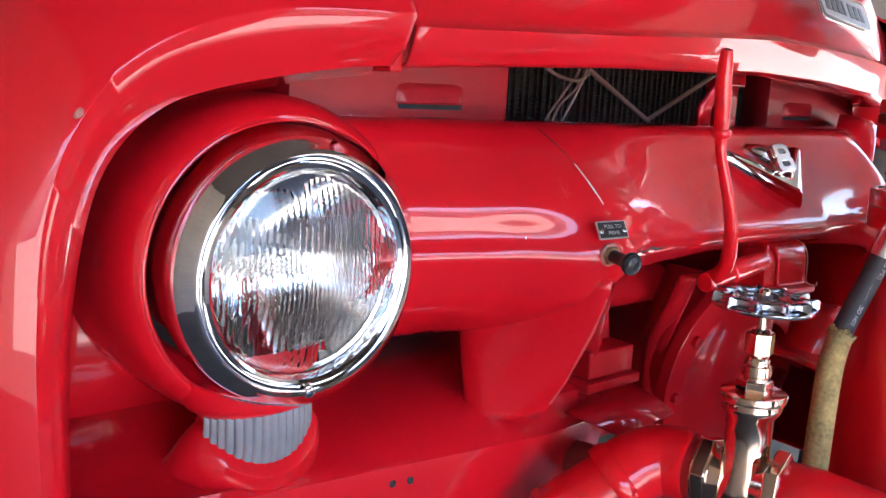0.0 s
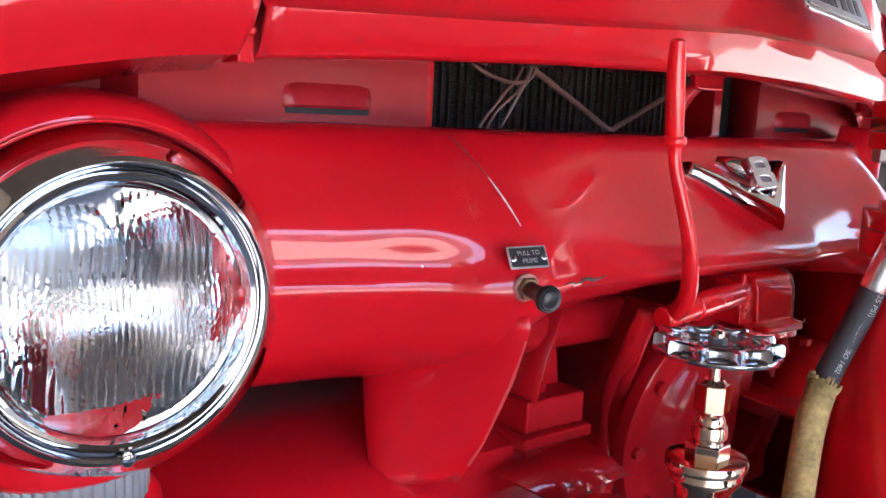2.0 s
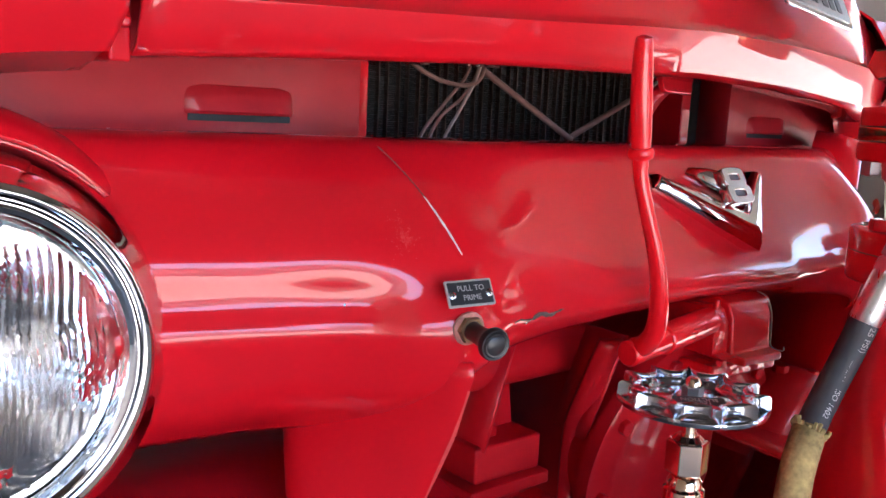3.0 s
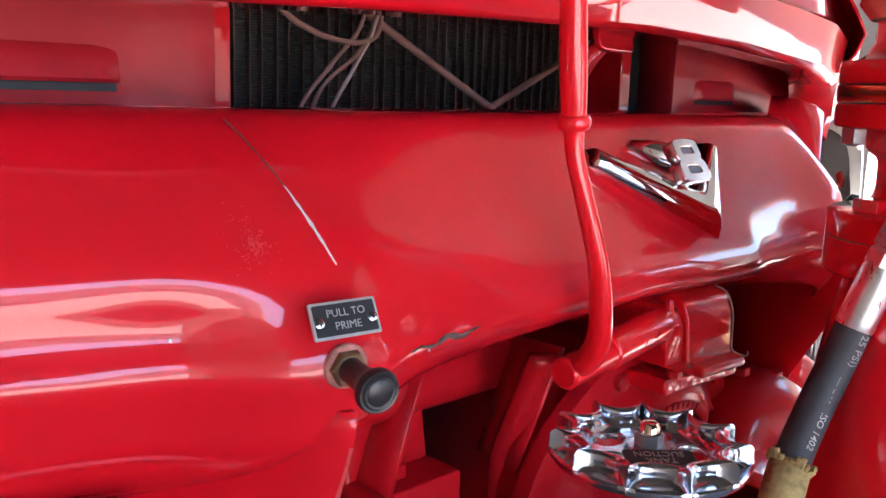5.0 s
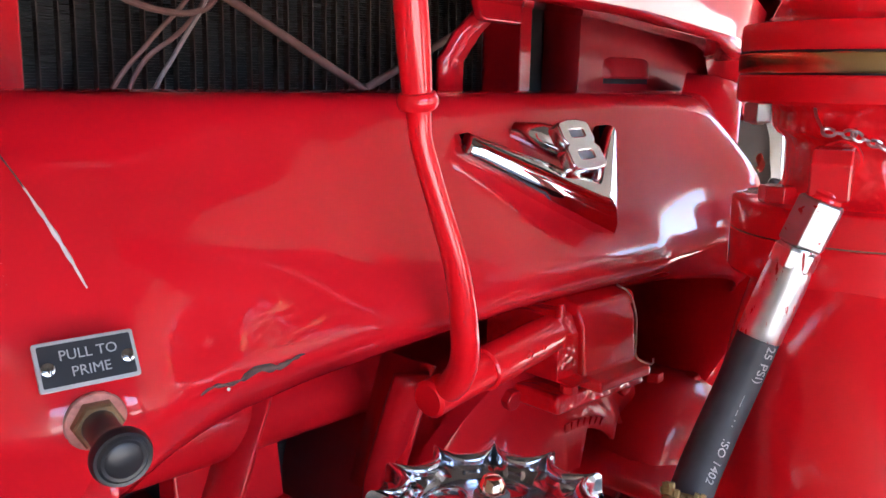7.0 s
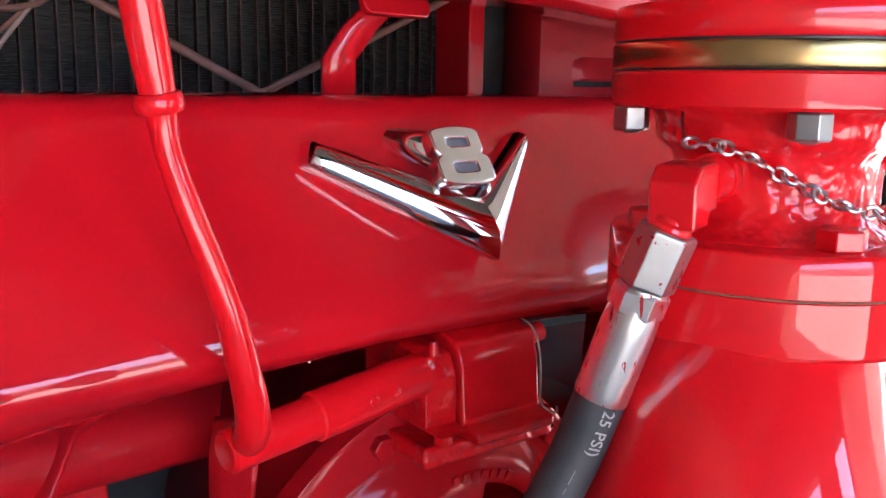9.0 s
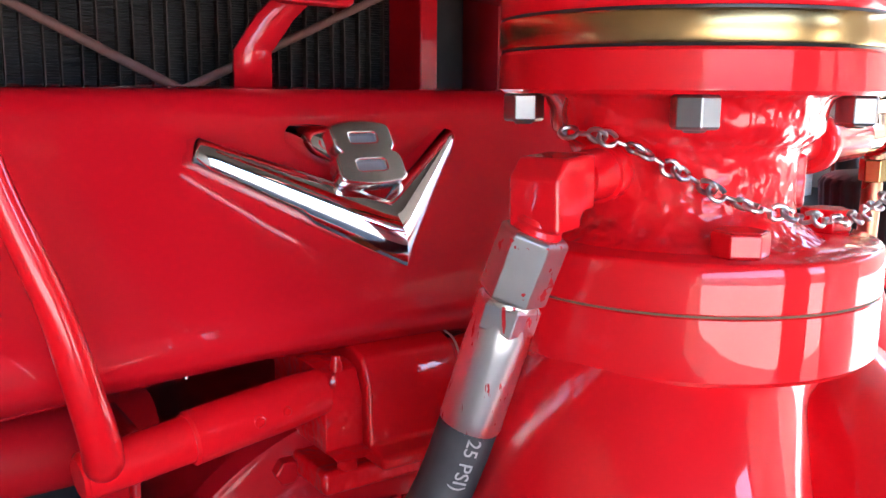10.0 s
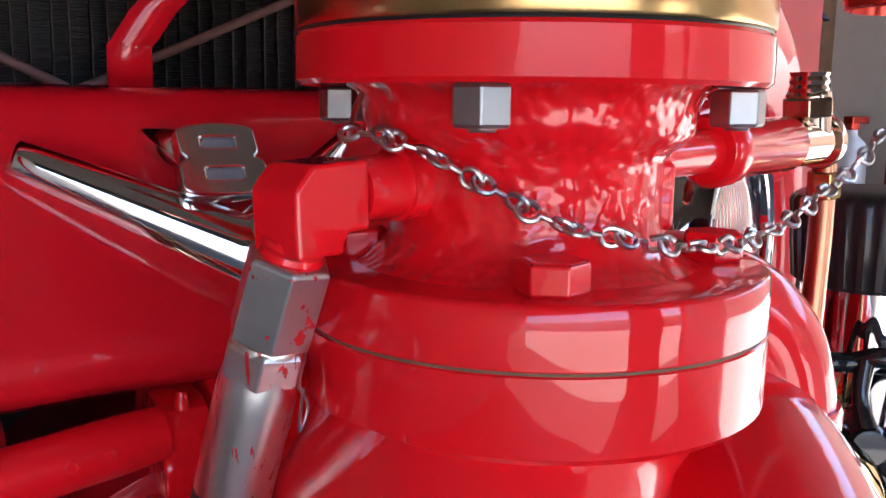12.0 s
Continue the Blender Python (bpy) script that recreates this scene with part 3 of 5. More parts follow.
line = spline([(-0.386, 1.103), (-0.384, 1.094), (-0.381, 1.080), (-0.378, 1.066), (-0.375, 1.052), (-0.372, 1.035)], 26)
on_bar_patch("scratch", line[:14], [0.0003 + 0.0002 * math.sin(k) ** 2 for k in range(14)], DIRT, "dark line along the crease")
on_bar_patch("bare_metal_chip", line[11:], [0.0002 + 0.0011 * math.sin(math.pi * k / 14) ** 0.7 * (0.75 + 0.25 * math.sin(2.1 * k)) for k in range(15)], CHIP, "paint worn to pale primer along the crease")
rs = random.Random(5)
rows = []
for k in range(30):
    x = -0.335 + k * 0.0022
    zc, wd = 0.987 + 0.0012 * math.sin(0.5 * k), (0.0003 + 0.0019 * math.sin(math.pi * min(1.0, k / 29)) ** 0.6 * (0.35 if k < 12 else 1.0)) * rs.uniform(0.7, 1.1)
    rows.append([on_bar(x, zc + s * wd) + Vector((0, -0.0006 if s in (0, 0.5) else -0.0001, 0.0002)) for s in (-1, -0.5, 0, 0.5, 1)])
part("scrape", grid(rows), DIRT, truck, "scraped and flaking paint on the crease")
for x, z, r in ((-0.447, 1.003, 0.0013), (-0.318, 0.984, 0.0009), (-0.02, 1.04, 0.0008), (-0.115, 0.968, 0.001)):
    p = on_bar(x, z)
    part("paint_nick", lathe([(r, 0), (r * 0.6, 0.0005), (0, 0.0006)], 10, Matrix.Translation(p) @ FRONT), CHIP, truck)
rs = random.Random(11)
bits = []
for k in range(240):
    a, r = rs.uniform(0, math.tau), abs(rs.gauss(0, 0.0055))
    p = on_bar(-0.408 + r * math.cos(a), 1.047 + 1.3 * r * math.sin(a))
    s = rs.uniform(0.00012, 0.00042)
    bits.append(lathe([(s, 0.0002), (0, 0.00028)], 6, Matrix.Translation(p) @ pose(0, 0, 0, 42)))
part("polish_smudge", join(*bits), DUST, truck, "dusty spatter of pale polish")
ridge = Vector((-0.849, 0.0415, 1.112))
part("paint_chip", lathe([(0.006, -0.002), (0.005, 0.0005), (0.002, 0.0012), (0, 0.0013)], 9, Matrix.Translation(ridge) @ pose(0, 0, 0, 60, -40, 20) @ Matrix.Diagonal((1.0, 0.55, 1, 1))), CHIPRED, truck, "chipped paint showing old filler")

edge = []
for z in np.linspace(0.945, 0.815, 26):
    xl, xr, yf, bow = lerp_table(sorted(TOOTH), z)
    wd = 0.0006 + 0.0005 * math.sin(37 * z) ** 2
    edge.append([(xr - 2.2 * wd, yf + 0.0012, z), (xr - 0.3 * wd, yf - 0.0008, z), (xr + 1.2 * wd, yf + 0.0022, z)])
part("edge_wear", grid(edge), DUST, truck, "thin worn paint along the edge")

# hood catch in the gap beside the fender
part("hood_catch", join(box(-0.584, -0.571, 0.066, 0.10, 1.150, 1.186), lathe([(0.0, 0.0), (0.004, 0), (0.004, 0.006), (0, 0.007)], 14, facing(-0.578, 0.062, 1.172))), RED, truck, bevel=0.002)

# maker's plate on the hood, lettering left as bars
PL = plane_of((0.105, 0.028, 1.262), (1, 0.10, -0.06), (0.05, 0.45, 0.9))
plate = part("hood_plate", filled([rounded(-0.085, 0.085, -0.024, 0.024, 0.008)], 0.0012, 0.0008, PL), CHROME, truck, "chrome edged pale nameplate")
part("plate_face", filled([rounded(-0.079, 0.079, -0.018, 0.018, 0.005)], 0.0008, 0.0, PL @ pose(0, 0, 0.0022)), GREYPALE, plate)
for k, w in enumerate((0.014, 0.016, 0.016, 0.006, 0.014, 0.013, 0.012)):
    x0 = -0.068 + k * 0.0195
    part("letter_bar", box(x0, x0 + w, -0.010, 0.010, 0.003, 0.0036, PL), PLATE, plate, smooth=False)

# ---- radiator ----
# Dark box put in for the shade of the gap.
part("side_gap", box(0.183, 0.232, 0.232, 0.262, 0.80, 1.32), DARK, core, "dark box for the shaded gap beside the core", smooth=False)
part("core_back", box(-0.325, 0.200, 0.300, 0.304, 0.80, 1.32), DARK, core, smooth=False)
tube_me = None
for k in range(38):
    x = -0.300 + k * 0.0123 + 0.0016 * (k % 2)
    if tube_me is None:
        first = part("radiator_tube", box(-0.0005, 0.0005, 0.2558, 0.262, 0.80, 1.32), FINTUBE, core, smooth=False)
        first.location.x = 0
        tube_me = first.data
        ob = first
    else:
        ob = new("radiator_tube", tube_me)
        ob.parent = core
        ob.matrix_parent_inverse = core.matrix_world.inverted()
    ob.location = Vector((x, 0, 0))
bm = bmesh.new()
rnd = random.Random(4)
for k in range(130):
    z = 0.98 + 0.0020 * k
    vs = []
    for j in range(79):
        x = -0.304 + j * 0.006
        w = 0.0004 * math.sin(j * 1.7 + k * 2.1) + rnd.uniform(-0.00025, 0.00025)
        vs.append((bm.verts.new((x, 0.2565, z + w)), bm.verts.new((x, 0.2625, z + w * 0.3))))
    for a, b in zip(vs, vs[1:]):
        bm.faces.new((a[0], b[0], b[1], a[1]))
fins = part("finning", bm, FIN, core, "fine bent metal finning", smooth=False)
fins["kind"] = "stuff"
for x, w in ((-0.316, 0.014), (0.174, 0.009)):
    part("core_flange", box(x - w, x + w, 0.215, 0.262, 0.80, 1.32), RED, core, smooth=False, bevel=0.002)

# stay rods and wires in front of the core
part("stay_rod", tube([(-0.037, 0.210, 1.106), (-0.157, 0.212, 1.166), (-0.275, 0.214, 1.224)], 0.0033, 10), WIRE, truck)
part("stay_rod", tube([(-0.037, 0.2170, 1.106), (0.06, 0.2180, 1.149), (0.160, 0.2195, 1.194)], 0.0033, 10), WIRE, truck)
part("wire", tube([(-0.297, 0.20, 1.20), (-0.274, 0.196, 1.175), (-0.247, 0.19, 1.160), (-0.212, 0.19, 1.155), (-0.187, 0.195, 1.163), (-0.180, 0.20, 1.185), (-0.184, 0.21, 1.22)], 0.0022, 8, 40), WIRE, truck)
part("wire", tube([(-0.188, 0.205, 1.215), (-0.202, 0.195, 1.170), (-0.234, 0.19, 1.138), (-0.262, 0.19, 1.105), (-0.267, 0.195, 1.06)], 0.0017, 8, 30), WIRE, truck)
part("wire", tube([(-0.172, 0.205, 1.215), (-0.188, 0.198, 1.170), (-0.212, 0.19, 1.145), (-0.240, 0.188, 1.125), (-0.253, 0.19, 1.10), (-0.258, 0.195, 1.06)], 0.0017, 8, 30), WIRE, truck)
part("wire", tube([(-0.177, 0.20, 1.20), (-0.192, 0.194, 1.165), (-0.216, 0.187, 1.135), (-0.238, 0.187, 1.10), (-0.240, 0.19, 1.06)], 0.0016, 8, 30), WIREP, truck)

# latch bracket standing on the bar
bracket = part("latch_bracket", grid([[(x + 0.007 + dx, y, z), (x + 0.007 + dx + w, y - 0.002, z)] for x, y, z, dx, w in ((-0.041, 0.137, 1.100, 0, 0.024), (-0.041, 0.1365, 1.131, 0, 0.024), (-0.039, 0.136, 1.134, 0, 0.0245), (-0.028, 0.132, 1.152, 0, 0.025), (-0.010, 0.124, 1.172, 0, 0.026), (0.008, 0.122, 1.185, 0, 0.028))]), RED, truck, thick=0.004)
part("bracket_pad", filled([rounded(-0.03, 0.03, -0.012, 0.012, 0.006)], 0.002, 0.001, pose(0.012, 0.118, 1.172, 75, 0, 8)), RED, truck)

# ---- emblem: a wide V with an eight standing in it ----
TIP, KNEE = Vector((0.0, -0.003, 1.0145)), Vector((-0.004, 0.015, 1.0495))


def wing(low_end, top_end, side):
    """One arm of the V: two polished flanks meeting at a crest, and a closed end."""
    rows = []
    for u in np.linspace(0, 1, 13):
        lower, upper = TIP.lerp(low_end, u), KNEE.lerp(top_end, u)
        upper = upper + Vector((0, -0.005, 0.0))
        crest = lower.lerp(upper, 0.50) + Vector((0, -0.0085 + 0.0025 * u, 0.0))
        back = Vector((0, 0.024 - 0.010 * u, -0.001))
        row = [lower + back, lower + Vector((0, 0.003, -0.0008)), lower, lower.lerp(crest, 0.5) + Vector((0, -0.0014, -0.0010)), crest, crest.lerp(upper, 0.35) + Vector((0, -0.0016, 0.0004)), crest.lerp(upper, 0.7) + Vector((0, -0.0014, 0.0008)), upper, upper + Vector((0, 0.003, 0.0004)), upper + back]
        rows.append(row)
    end = rows[-1]
    mid = sum(end, Vector()) / len(end) + Vector((side * 0.002, 0.004, 0))
    rows.append([p.lerp(mid, 0.12) + Vector((side * 0.0015, 0.001, 0)) for p in end])
    rows.append([mid] * len(end))
    return grid(rows)


emblem = part("emblem", wing(Vector((-0.099, 0.048, 1.0690)), Vector((-0.0915, 0.0555, 1.0830)), -1), CHROME, truck, "chrome V shaped emblem", smooth=True)
part("wing", wing(Vector((0.0675, 0.048, 1.0730)), Vector((0.0640, 0.051, 1.0845)), 1), CHROME, emblem)


def eight(sx, sy):
    """The outline of an eight with a narrow waist, and its two holes."""
    outer = []
    for t in np.linspace(0, math.tau, 72, endpoint=False):
        y = 1.02 * math.sin(t)
        w = (0.53 + 0.06 * (y < 0)) * (1 - 0.16 * math.exp(-((y - 0.02) / 0.13) ** 2)) * (1 - max(0.0, abs(y) - 0.8) ** 2 * 9)
        x = w * (1 if math.cos(t) > 0 else -1) * min(1.0, abs(math.cos(t)) * 2.4) ** 0.6
        outer.append((sx * x, sy * y))
    holes = [[(sx * x, sy * y) for x, y in rounded(-0.28, 0.28, 0.26, 0.70, 0.1)][::-1], [(sx * x, sy * y) for x, y in rounded(-0.30, 0.30, -0.68, -0.20, 0.12)][::-1]]
    return [outer] + holes


E8 = plane_of((-0.010, 0.0245, 1.0725), (1, 0.05, 0), (0, 0.018, 0.030))
digit = part("digit", filled(eight(0.0345, 0.0178), 0.0036, 0.0013, E8), CASTCHROME, emblem, "raised chrome figure eight")
part("digit_inset", join(box(-0.0108, 0.0108, 0.0040, 0.0135, -0.003, 0.0018, E8), box(-0.0114, 0.0114, -0.0135, -0.003, -0.003, 0.0018, E8)), GREY, digit, smooth=False)
part("emblem_post", (tube([(-0.034, 0.062, 1.083), (-0.026, 0.046, 1.079), (-0.014, 0.034, 1.074)], [0.006, 0.010, 0.012], 14, 10)), CHROME, emblem)

# ---- priming plate and pull knob ----
pl = plane_of((-0.3845, -0.0248, 1.0150), (0.033, -0.0055, 0.0006), (0.0, 0.0085, 0.015))
sign = part("instruction_plate", filled([rounded(-0.0175, 0.0175, -0.0088, 0.0088, 0.0008)], 0.0005, 0.0002, pl), LETTER, truck, "small metal plate reading pull to prime")
part("plate_field", filled([rounded(-0.0163, 0.0163, -0.0076, 0.0076, 0.0006)], 0.0002, 0.0, pl @ pose(0, 0, 0.0008)), PLATE, sign)
part("lettering", words("PULL TO", 0.0053, pl @ pose(0.0008, 0.0030, 0.0011), 0.0001), LETTER, sign)
part("lettering", words("PRIME", 0.0053, pl @ pose(0.0008, -0.0033, 0.0011), 0.0001), LETTER, sign)
for x in (-0.0138, 0.0142):
    part("plate_screw", screw_bm(0.0029, pl @ pose(x, -0.001, 0.0006)), CHROME, sign)
K0, K1 = (-0.3815, -0.022, 0.9905), (-0.3885, -0.058, 0.9875)
kn = aim(K0, K1)
knob = part("pull_knob", lathe([(0.0, 0.036), (0.0055, 0.0358), (0.0066, 0.0350), (0.0078, 0.0352), (0.0088, 0.0342), (0.0100, 0.0345), (0.0108, 0.0325), (0.0108, 0.0305), (0.0098, 0.0285), (0.0078, 0.0255), (0.0066, 0.020), (0.0062, 0.012), (0.0066, 0.004), (0.0, 0.004)], 40, kn), BLACK, truck, "black ribbed pull knob")
part("knob_nut", hexa(0.0165, 0.0005, 0.006, kn), BRASSOLD, knob, "tarnished brass nut")
part("knob_washer", lathe([(0.0, 0.0), (0.0112, -0.001), (0.0116, 0.0006), (0.0110, 0.0014), (0.009, 0.0018), (0.0, 0.0018)], 36, kn), CHIPRED, knob, "washer with flaking paint")

# ---- frame, brackets and engine parts below the bar ----
part("frame_rail", box(-0.30, -0.245, 0.10, 2.2, 0.66, 0.80), SHADERED, truck, bevel=0.006)
part("frame_rail", box(0.135, 0.19, 0.10, 2.2, 0.66, 0.80), SHADERED, truck, bevel=0.006)
part("crossmember", join(box(-0.33, 0.24, 0.20, 0.30, 0.66, 0.76)), SHADERED, truck, bevel=0.01)
# flat brace from the tooth to the pump mount
part("brace", grid([[(-0.258 + 0.118 * u, 0.150, 0.884 + 0.036 * u), (-0.257 + 0.118 * u, 0.146, 0.884 + 0.036 * u), (-0.248 + 0.118 * u, 0.138, 0.866 + 0.036 * u)] for u in np.linspace(0, 1, 8)]), RED, truck, "flat red brace strip", thick=0.004)
# folded mount on the rail
part("pump_mount", join(prism([(0.085, 0.812), (0.135, 0.812), (0.135, 0.845), (0.085, 0.845)], -0.268, -0.188, Matrix(((0, 0, 1, 0), (1, 0, 0, 0), (0, 1, 0, 0), (0, 0, 0, 1)))), prism([(0.118, 0.83), (0.145, 0.83), (0.145, 0.93), (0.135, 0.93)], -0.268, -0.19, Matrix(((0, 0, 1, 0), (1, 0, 0, 0), (0, 1, 0, 0), (0, 0, 0, 1))))), SHADERED, truck, bevel=0.003)
part("mount_gusset", grid([[(-0.262, 0.084, 0.842), (-0.262, 0.14, 0.842)], [(-0.215, 0.10, 0.93), (-0.215, 0.142, 0.93)], [(-0.196, 0.112, 0.93), (-0.196, 0.142, 0.93)]]), SHADERED, truck, thick=0.004)
part("mount_pad", join(box(-0.28, -0.185, 0.075, 0.16, 0.800, 0.812), box(-0.28, -0.274, 0.075, 0.16, 0.765, 0.80)), SHADERED, truck, bevel=0.002)
part("skid_sheet", grid([[(-0.322, 0.070, 0.792), (-0.268, 0.068, 0.799), (-0.212, 0.066, 0.806)], [(-0.310, 0.045, 0.786), (-0.255, 0.043, 0.792), (-0.202, 0.041, 0.797)], [(-0.285, 0.018, 0.772), (-0.238, 0.017, 0.777), (-0.192, 0.016, 0.781)]]), RED, truck, "glossy red folded sheet", thick=0.003)
part("cross_tube", tube([(-0.30, 0.13, 0.905), (-0.10, 0.13, 0.905)], 0.024, 24), SHADERED, truck)
part("mount_bolt", hexa(0.018, 0, 0.010, Matrix.Translation((-0.235, 0.11, 0.845))), SHADERED, truck)
# Near-black block and sheets stand in for the shaded space under the bar.
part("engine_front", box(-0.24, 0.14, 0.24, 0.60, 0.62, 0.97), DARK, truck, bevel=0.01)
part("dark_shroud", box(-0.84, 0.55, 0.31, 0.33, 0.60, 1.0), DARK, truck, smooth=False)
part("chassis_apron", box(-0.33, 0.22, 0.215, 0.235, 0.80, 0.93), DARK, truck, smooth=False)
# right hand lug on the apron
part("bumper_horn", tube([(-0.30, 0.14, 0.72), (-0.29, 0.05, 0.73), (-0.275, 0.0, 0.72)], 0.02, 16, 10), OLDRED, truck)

# wheels carry the truck
for x in (-0.66, 0.55):
    w = thing("front_wheel", "black front tyre under the fender", "wheel", (x, 0.75, 0.45), "front wheels")
    turn = Matrix.Translation((x, 0.75, 0.45)) @ Euler((0, radians(90), 0)).to_matrix().to_4x4()
    part("tyre", lathe([(0.27, -0.09), (0.40, -0.11), (0.44, -0.08), (0.45, 0.0), (0.44, 0.08), (0.40, 0.11), (0.27, 0.09)], 48, turn), RUBBER, w)
    part("rim", lathe([(0.0, 0.03), (0.12, 0.04), (0.25, 0.02), (0.275, 0.09), (0.275, -0.09), (0.25, -0.02), (0.0, -0.03)], 48, turn), RED, w)
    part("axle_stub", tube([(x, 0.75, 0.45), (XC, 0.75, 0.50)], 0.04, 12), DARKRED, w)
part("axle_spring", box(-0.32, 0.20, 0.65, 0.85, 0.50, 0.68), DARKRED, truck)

# ---- pump with its flanges ----
PX, PY = 0.044, -0.149
pump = thing("fire_pump", "red cast fire pump with bolted round flanges", "pump", (PX, PY, 0.6))
P = Matrix.Translation((PX, PY, 0))
part("discharge_pipe", lathe([(0.0, 1.1355), (0.0755, 1.1355), (0.0765, 1.137), (0.0765, 1.1495), (0.0755, 1.151), (0.066, 1.152), (0.060, 1.156), (0.056, 1.164), (0.0545, 1.19), (0.0545, 1.6)], 96, P), RED_CAST, pump)
part("brass_ring", lathe([(0.05, 1.1235), (0.0763, 1.1235), (0.0768, 1.1245), (0.0768, 1.1335), (0.0763, 1.1345), (0.05, 1.1345)], 96, P), BRASS, pump, "tarnished brass spacer ring")
part("black_gasket", lathe([(0.05, 1.1343), (0.0760, 1.1343), (0.0762, 1.1350), (0.0760, 1.1357), (0.05, 1.1357)], 96, P), BLACK, pump)
part("black_gasket", lathe([(0.05, 1.1223), (0.0755, 1.1223), (0.0758, 1.1229), (0.0755, 1.1237), (0.05, 1.1237)], 96, P), BLACK, pump)
part("upper_flange", lathe([(0.04, 1.107), (0.0752, 1.1066), (0.0768, 1.108), (0.0770, 1.1145), (0.0768, 1.1212), (0.0758, 1.1224), (0.04, 1.1224)], 96, P), RED_CAST, pump)
neck = part("neck", lathe([(0.062, 1.1075), (0.0575, 1.105), (0.0555, 1.101), (0.0550, 1.096), (0.0545, 1.0925), (0.0515, 1.0890), (0.0475, 1.0865), (0.0458, 1.083), (0.0455, 1.076), (0.0455, 1.066), (0.0465, 1.060), (0.0495, 1.0555), (0.0545, 1.0515), (0.058, 1.0497), (0.04, 1.049)], 96, P), RED_LUMPY, pump)
part("boss", box(-0.013, 0.013, 0.026, 0.0475, 1.0615, 1.0835, pose(PX, PY, 0, 0, 0, -127)), RED_LUMPY, pump, bevel=0.002)
LX, LY = 0.047, -0.150
Q = Matrix.Translation((LX, LY, 0))
part("lower_flange", lathe([(0.0, 1.0500), (0.0752, 1.0498), (0.0764, 1.0494), (0.0772, 1.0483), (0.0774, 1.041), (0.0773, 1.0320), (0.0768, 1.0315), (0.0, 1.0315)], 120, Q), RED_CAST, pump)
part("gasket", lathe([(0.05, 1.0318), (0.0766, 1.0318), (0.0768, 1.0309), (0.0766, 1.0300), (0.05, 1.0300)], 120, Q), GASKET, pump, "thin brown fibre gasket")
part("casing_flange", lathe([(0.0, 1.0303), (0.0768, 1.0306), (0.0774, 1.0301), (0.0775, 1.018), (0.0772, 1.0075), (0.0755, 1.0055), (0.070, 1.0045), (0.0, 1.004)], 120, Q), RED_CAST, pump)
part("casing", tube([(0.044, -0.151, 1.010), (0.036, -0.152, 0.996), (0.024, -0.156, 0.975), (0.010, -0.163, 0.945), (0.004, -0.170, 0.91), (0.002, -0.178, 0.86), (0.002, -0.18, 0.78), (0.002, -0.18, 0.60)], [0.062, 0.059, 0.0635, 0.070, 0.078, 0.086, 0.092, 0.094], 72, 60), RED_CAST, pump)
part("suction_lobe", tube([(0.172, -0.095, 0.958), (0.153, -0.138, 0.940), (0.125, -0.178, 0.914), (0.096, -0.213, 0.883), (0.070, -0.243, 0.845), (0.055, -0.262, 0.79), (0.050, -0.268, 0.70), (0.05, -0.268, 0.60)], [0.046, 0.058, 0.066, 0.071, 0.075, 0.081, 0.087, 0.09], 72, 60), RED_CAST, pump, "bulging suction side of the casing")


def flange_nut(x, y, name="flange_nut"):
    turn = pose(x, y, 0, 0, 0, math.degrees(math.atan2(y - PY, x - PX)) + 12)
    nut = part(name, hexa(0.0152, 1.0947, 1.1066, turn, 0.0012), STEEL, pump, "grey steel nut", smooth=False, bevel=0.0006)
    part("stud", lathe([(0.0, 1.0937), (0.0035, 1.0937), (0.0042, 1.0945), (0.0042, 1.096), (0, 1.096)], 16, turn), STEEL, nut)


ring_bolts((PX, PY), 0.0665, 4, 44, lambda p: flange_nut(*p))
for deg in (239, 329, 59, 149):
    t = radians(deg)
    x, y = LX + 0.061 * math.cos(t), LY + 0.061 * math.sin(t)
    part("flange_bolt", hexa(0.0185, 1.0495, 1.0595, pose(x, y, 0, 0, 0, deg + 20), 0.001), RED_CAST, pump, smooth=False, bevel=0.001)

# gear case on the front of the engine
CX, CY, CZ = 0.0, 0.05, 0.785
G = facing(CX, CY, CZ) @ pose(0, 0, 0, 9)
case_bm = lathe([(0.0, 0.020), (0.050, 0.019), (0.080, 0.015), (0.100, 0.006), (0.108, -0.004), (0.114, -0.008), (0.134, -0.009), (0.1395, -0.012), (0.1405, -0.026), (0.134, -0.03), (0.134, -0.16)], 96, G)
void = [f for f in case_bm.faces if f.calc_center_median().x > -0.004 and f.calc_center_median().z < 0.845 and f.calc_center_median().y < 0.07]
bmesh.ops.delete(case_bm, geom=void, context="FACES")
case = part("gear_case", case_bm, SHADERED, pump, "round red gear case with an open window", thick=0.004)
part("case_core", lathe([(0.0, -0.085), (0.030, -0.082), (0.034, -0.09), (0.075, -0.095), (0.08, -0.12), (0.12, -0.13)], 64, G), BLACK, case, "black gear inside the case")
for k in range(1, 7):
    t = radians(8 + 36 * k)
    part("case_bolt", hexa(0.014, -0.0105, -0.002, G @ pose(0.124 * math.cos(t), 0.124 * math.sin(t), 0, 0, 0, 20 * k)), SHADERED, case, smooth=False, bevel=0.0008)
part("guard_plate", grid([[(x0, y, z), (x0 + 0.018, y - 0.012, z)] for x0, y, z in [tuple(q) for q in spline([(-0.158, 0.045, 0.937), (-0.157, 0.055, 0.915), (-0.150, 0.075, 0.88), (-0.138, 0.10, 0.84), (-0.136, 0.105, 0.80), (-0.142, 0.10, 0.75), (-0.15, 0.10, 0.70)], 24)]]), SHADERED, pump, thick=0.006)
part("guard_bolt", hexa(0.014, 0, 0.006, facing(-0.142, 0.055, 0.905)), SHADERED, pump, smooth=False, bevel=0.0008)
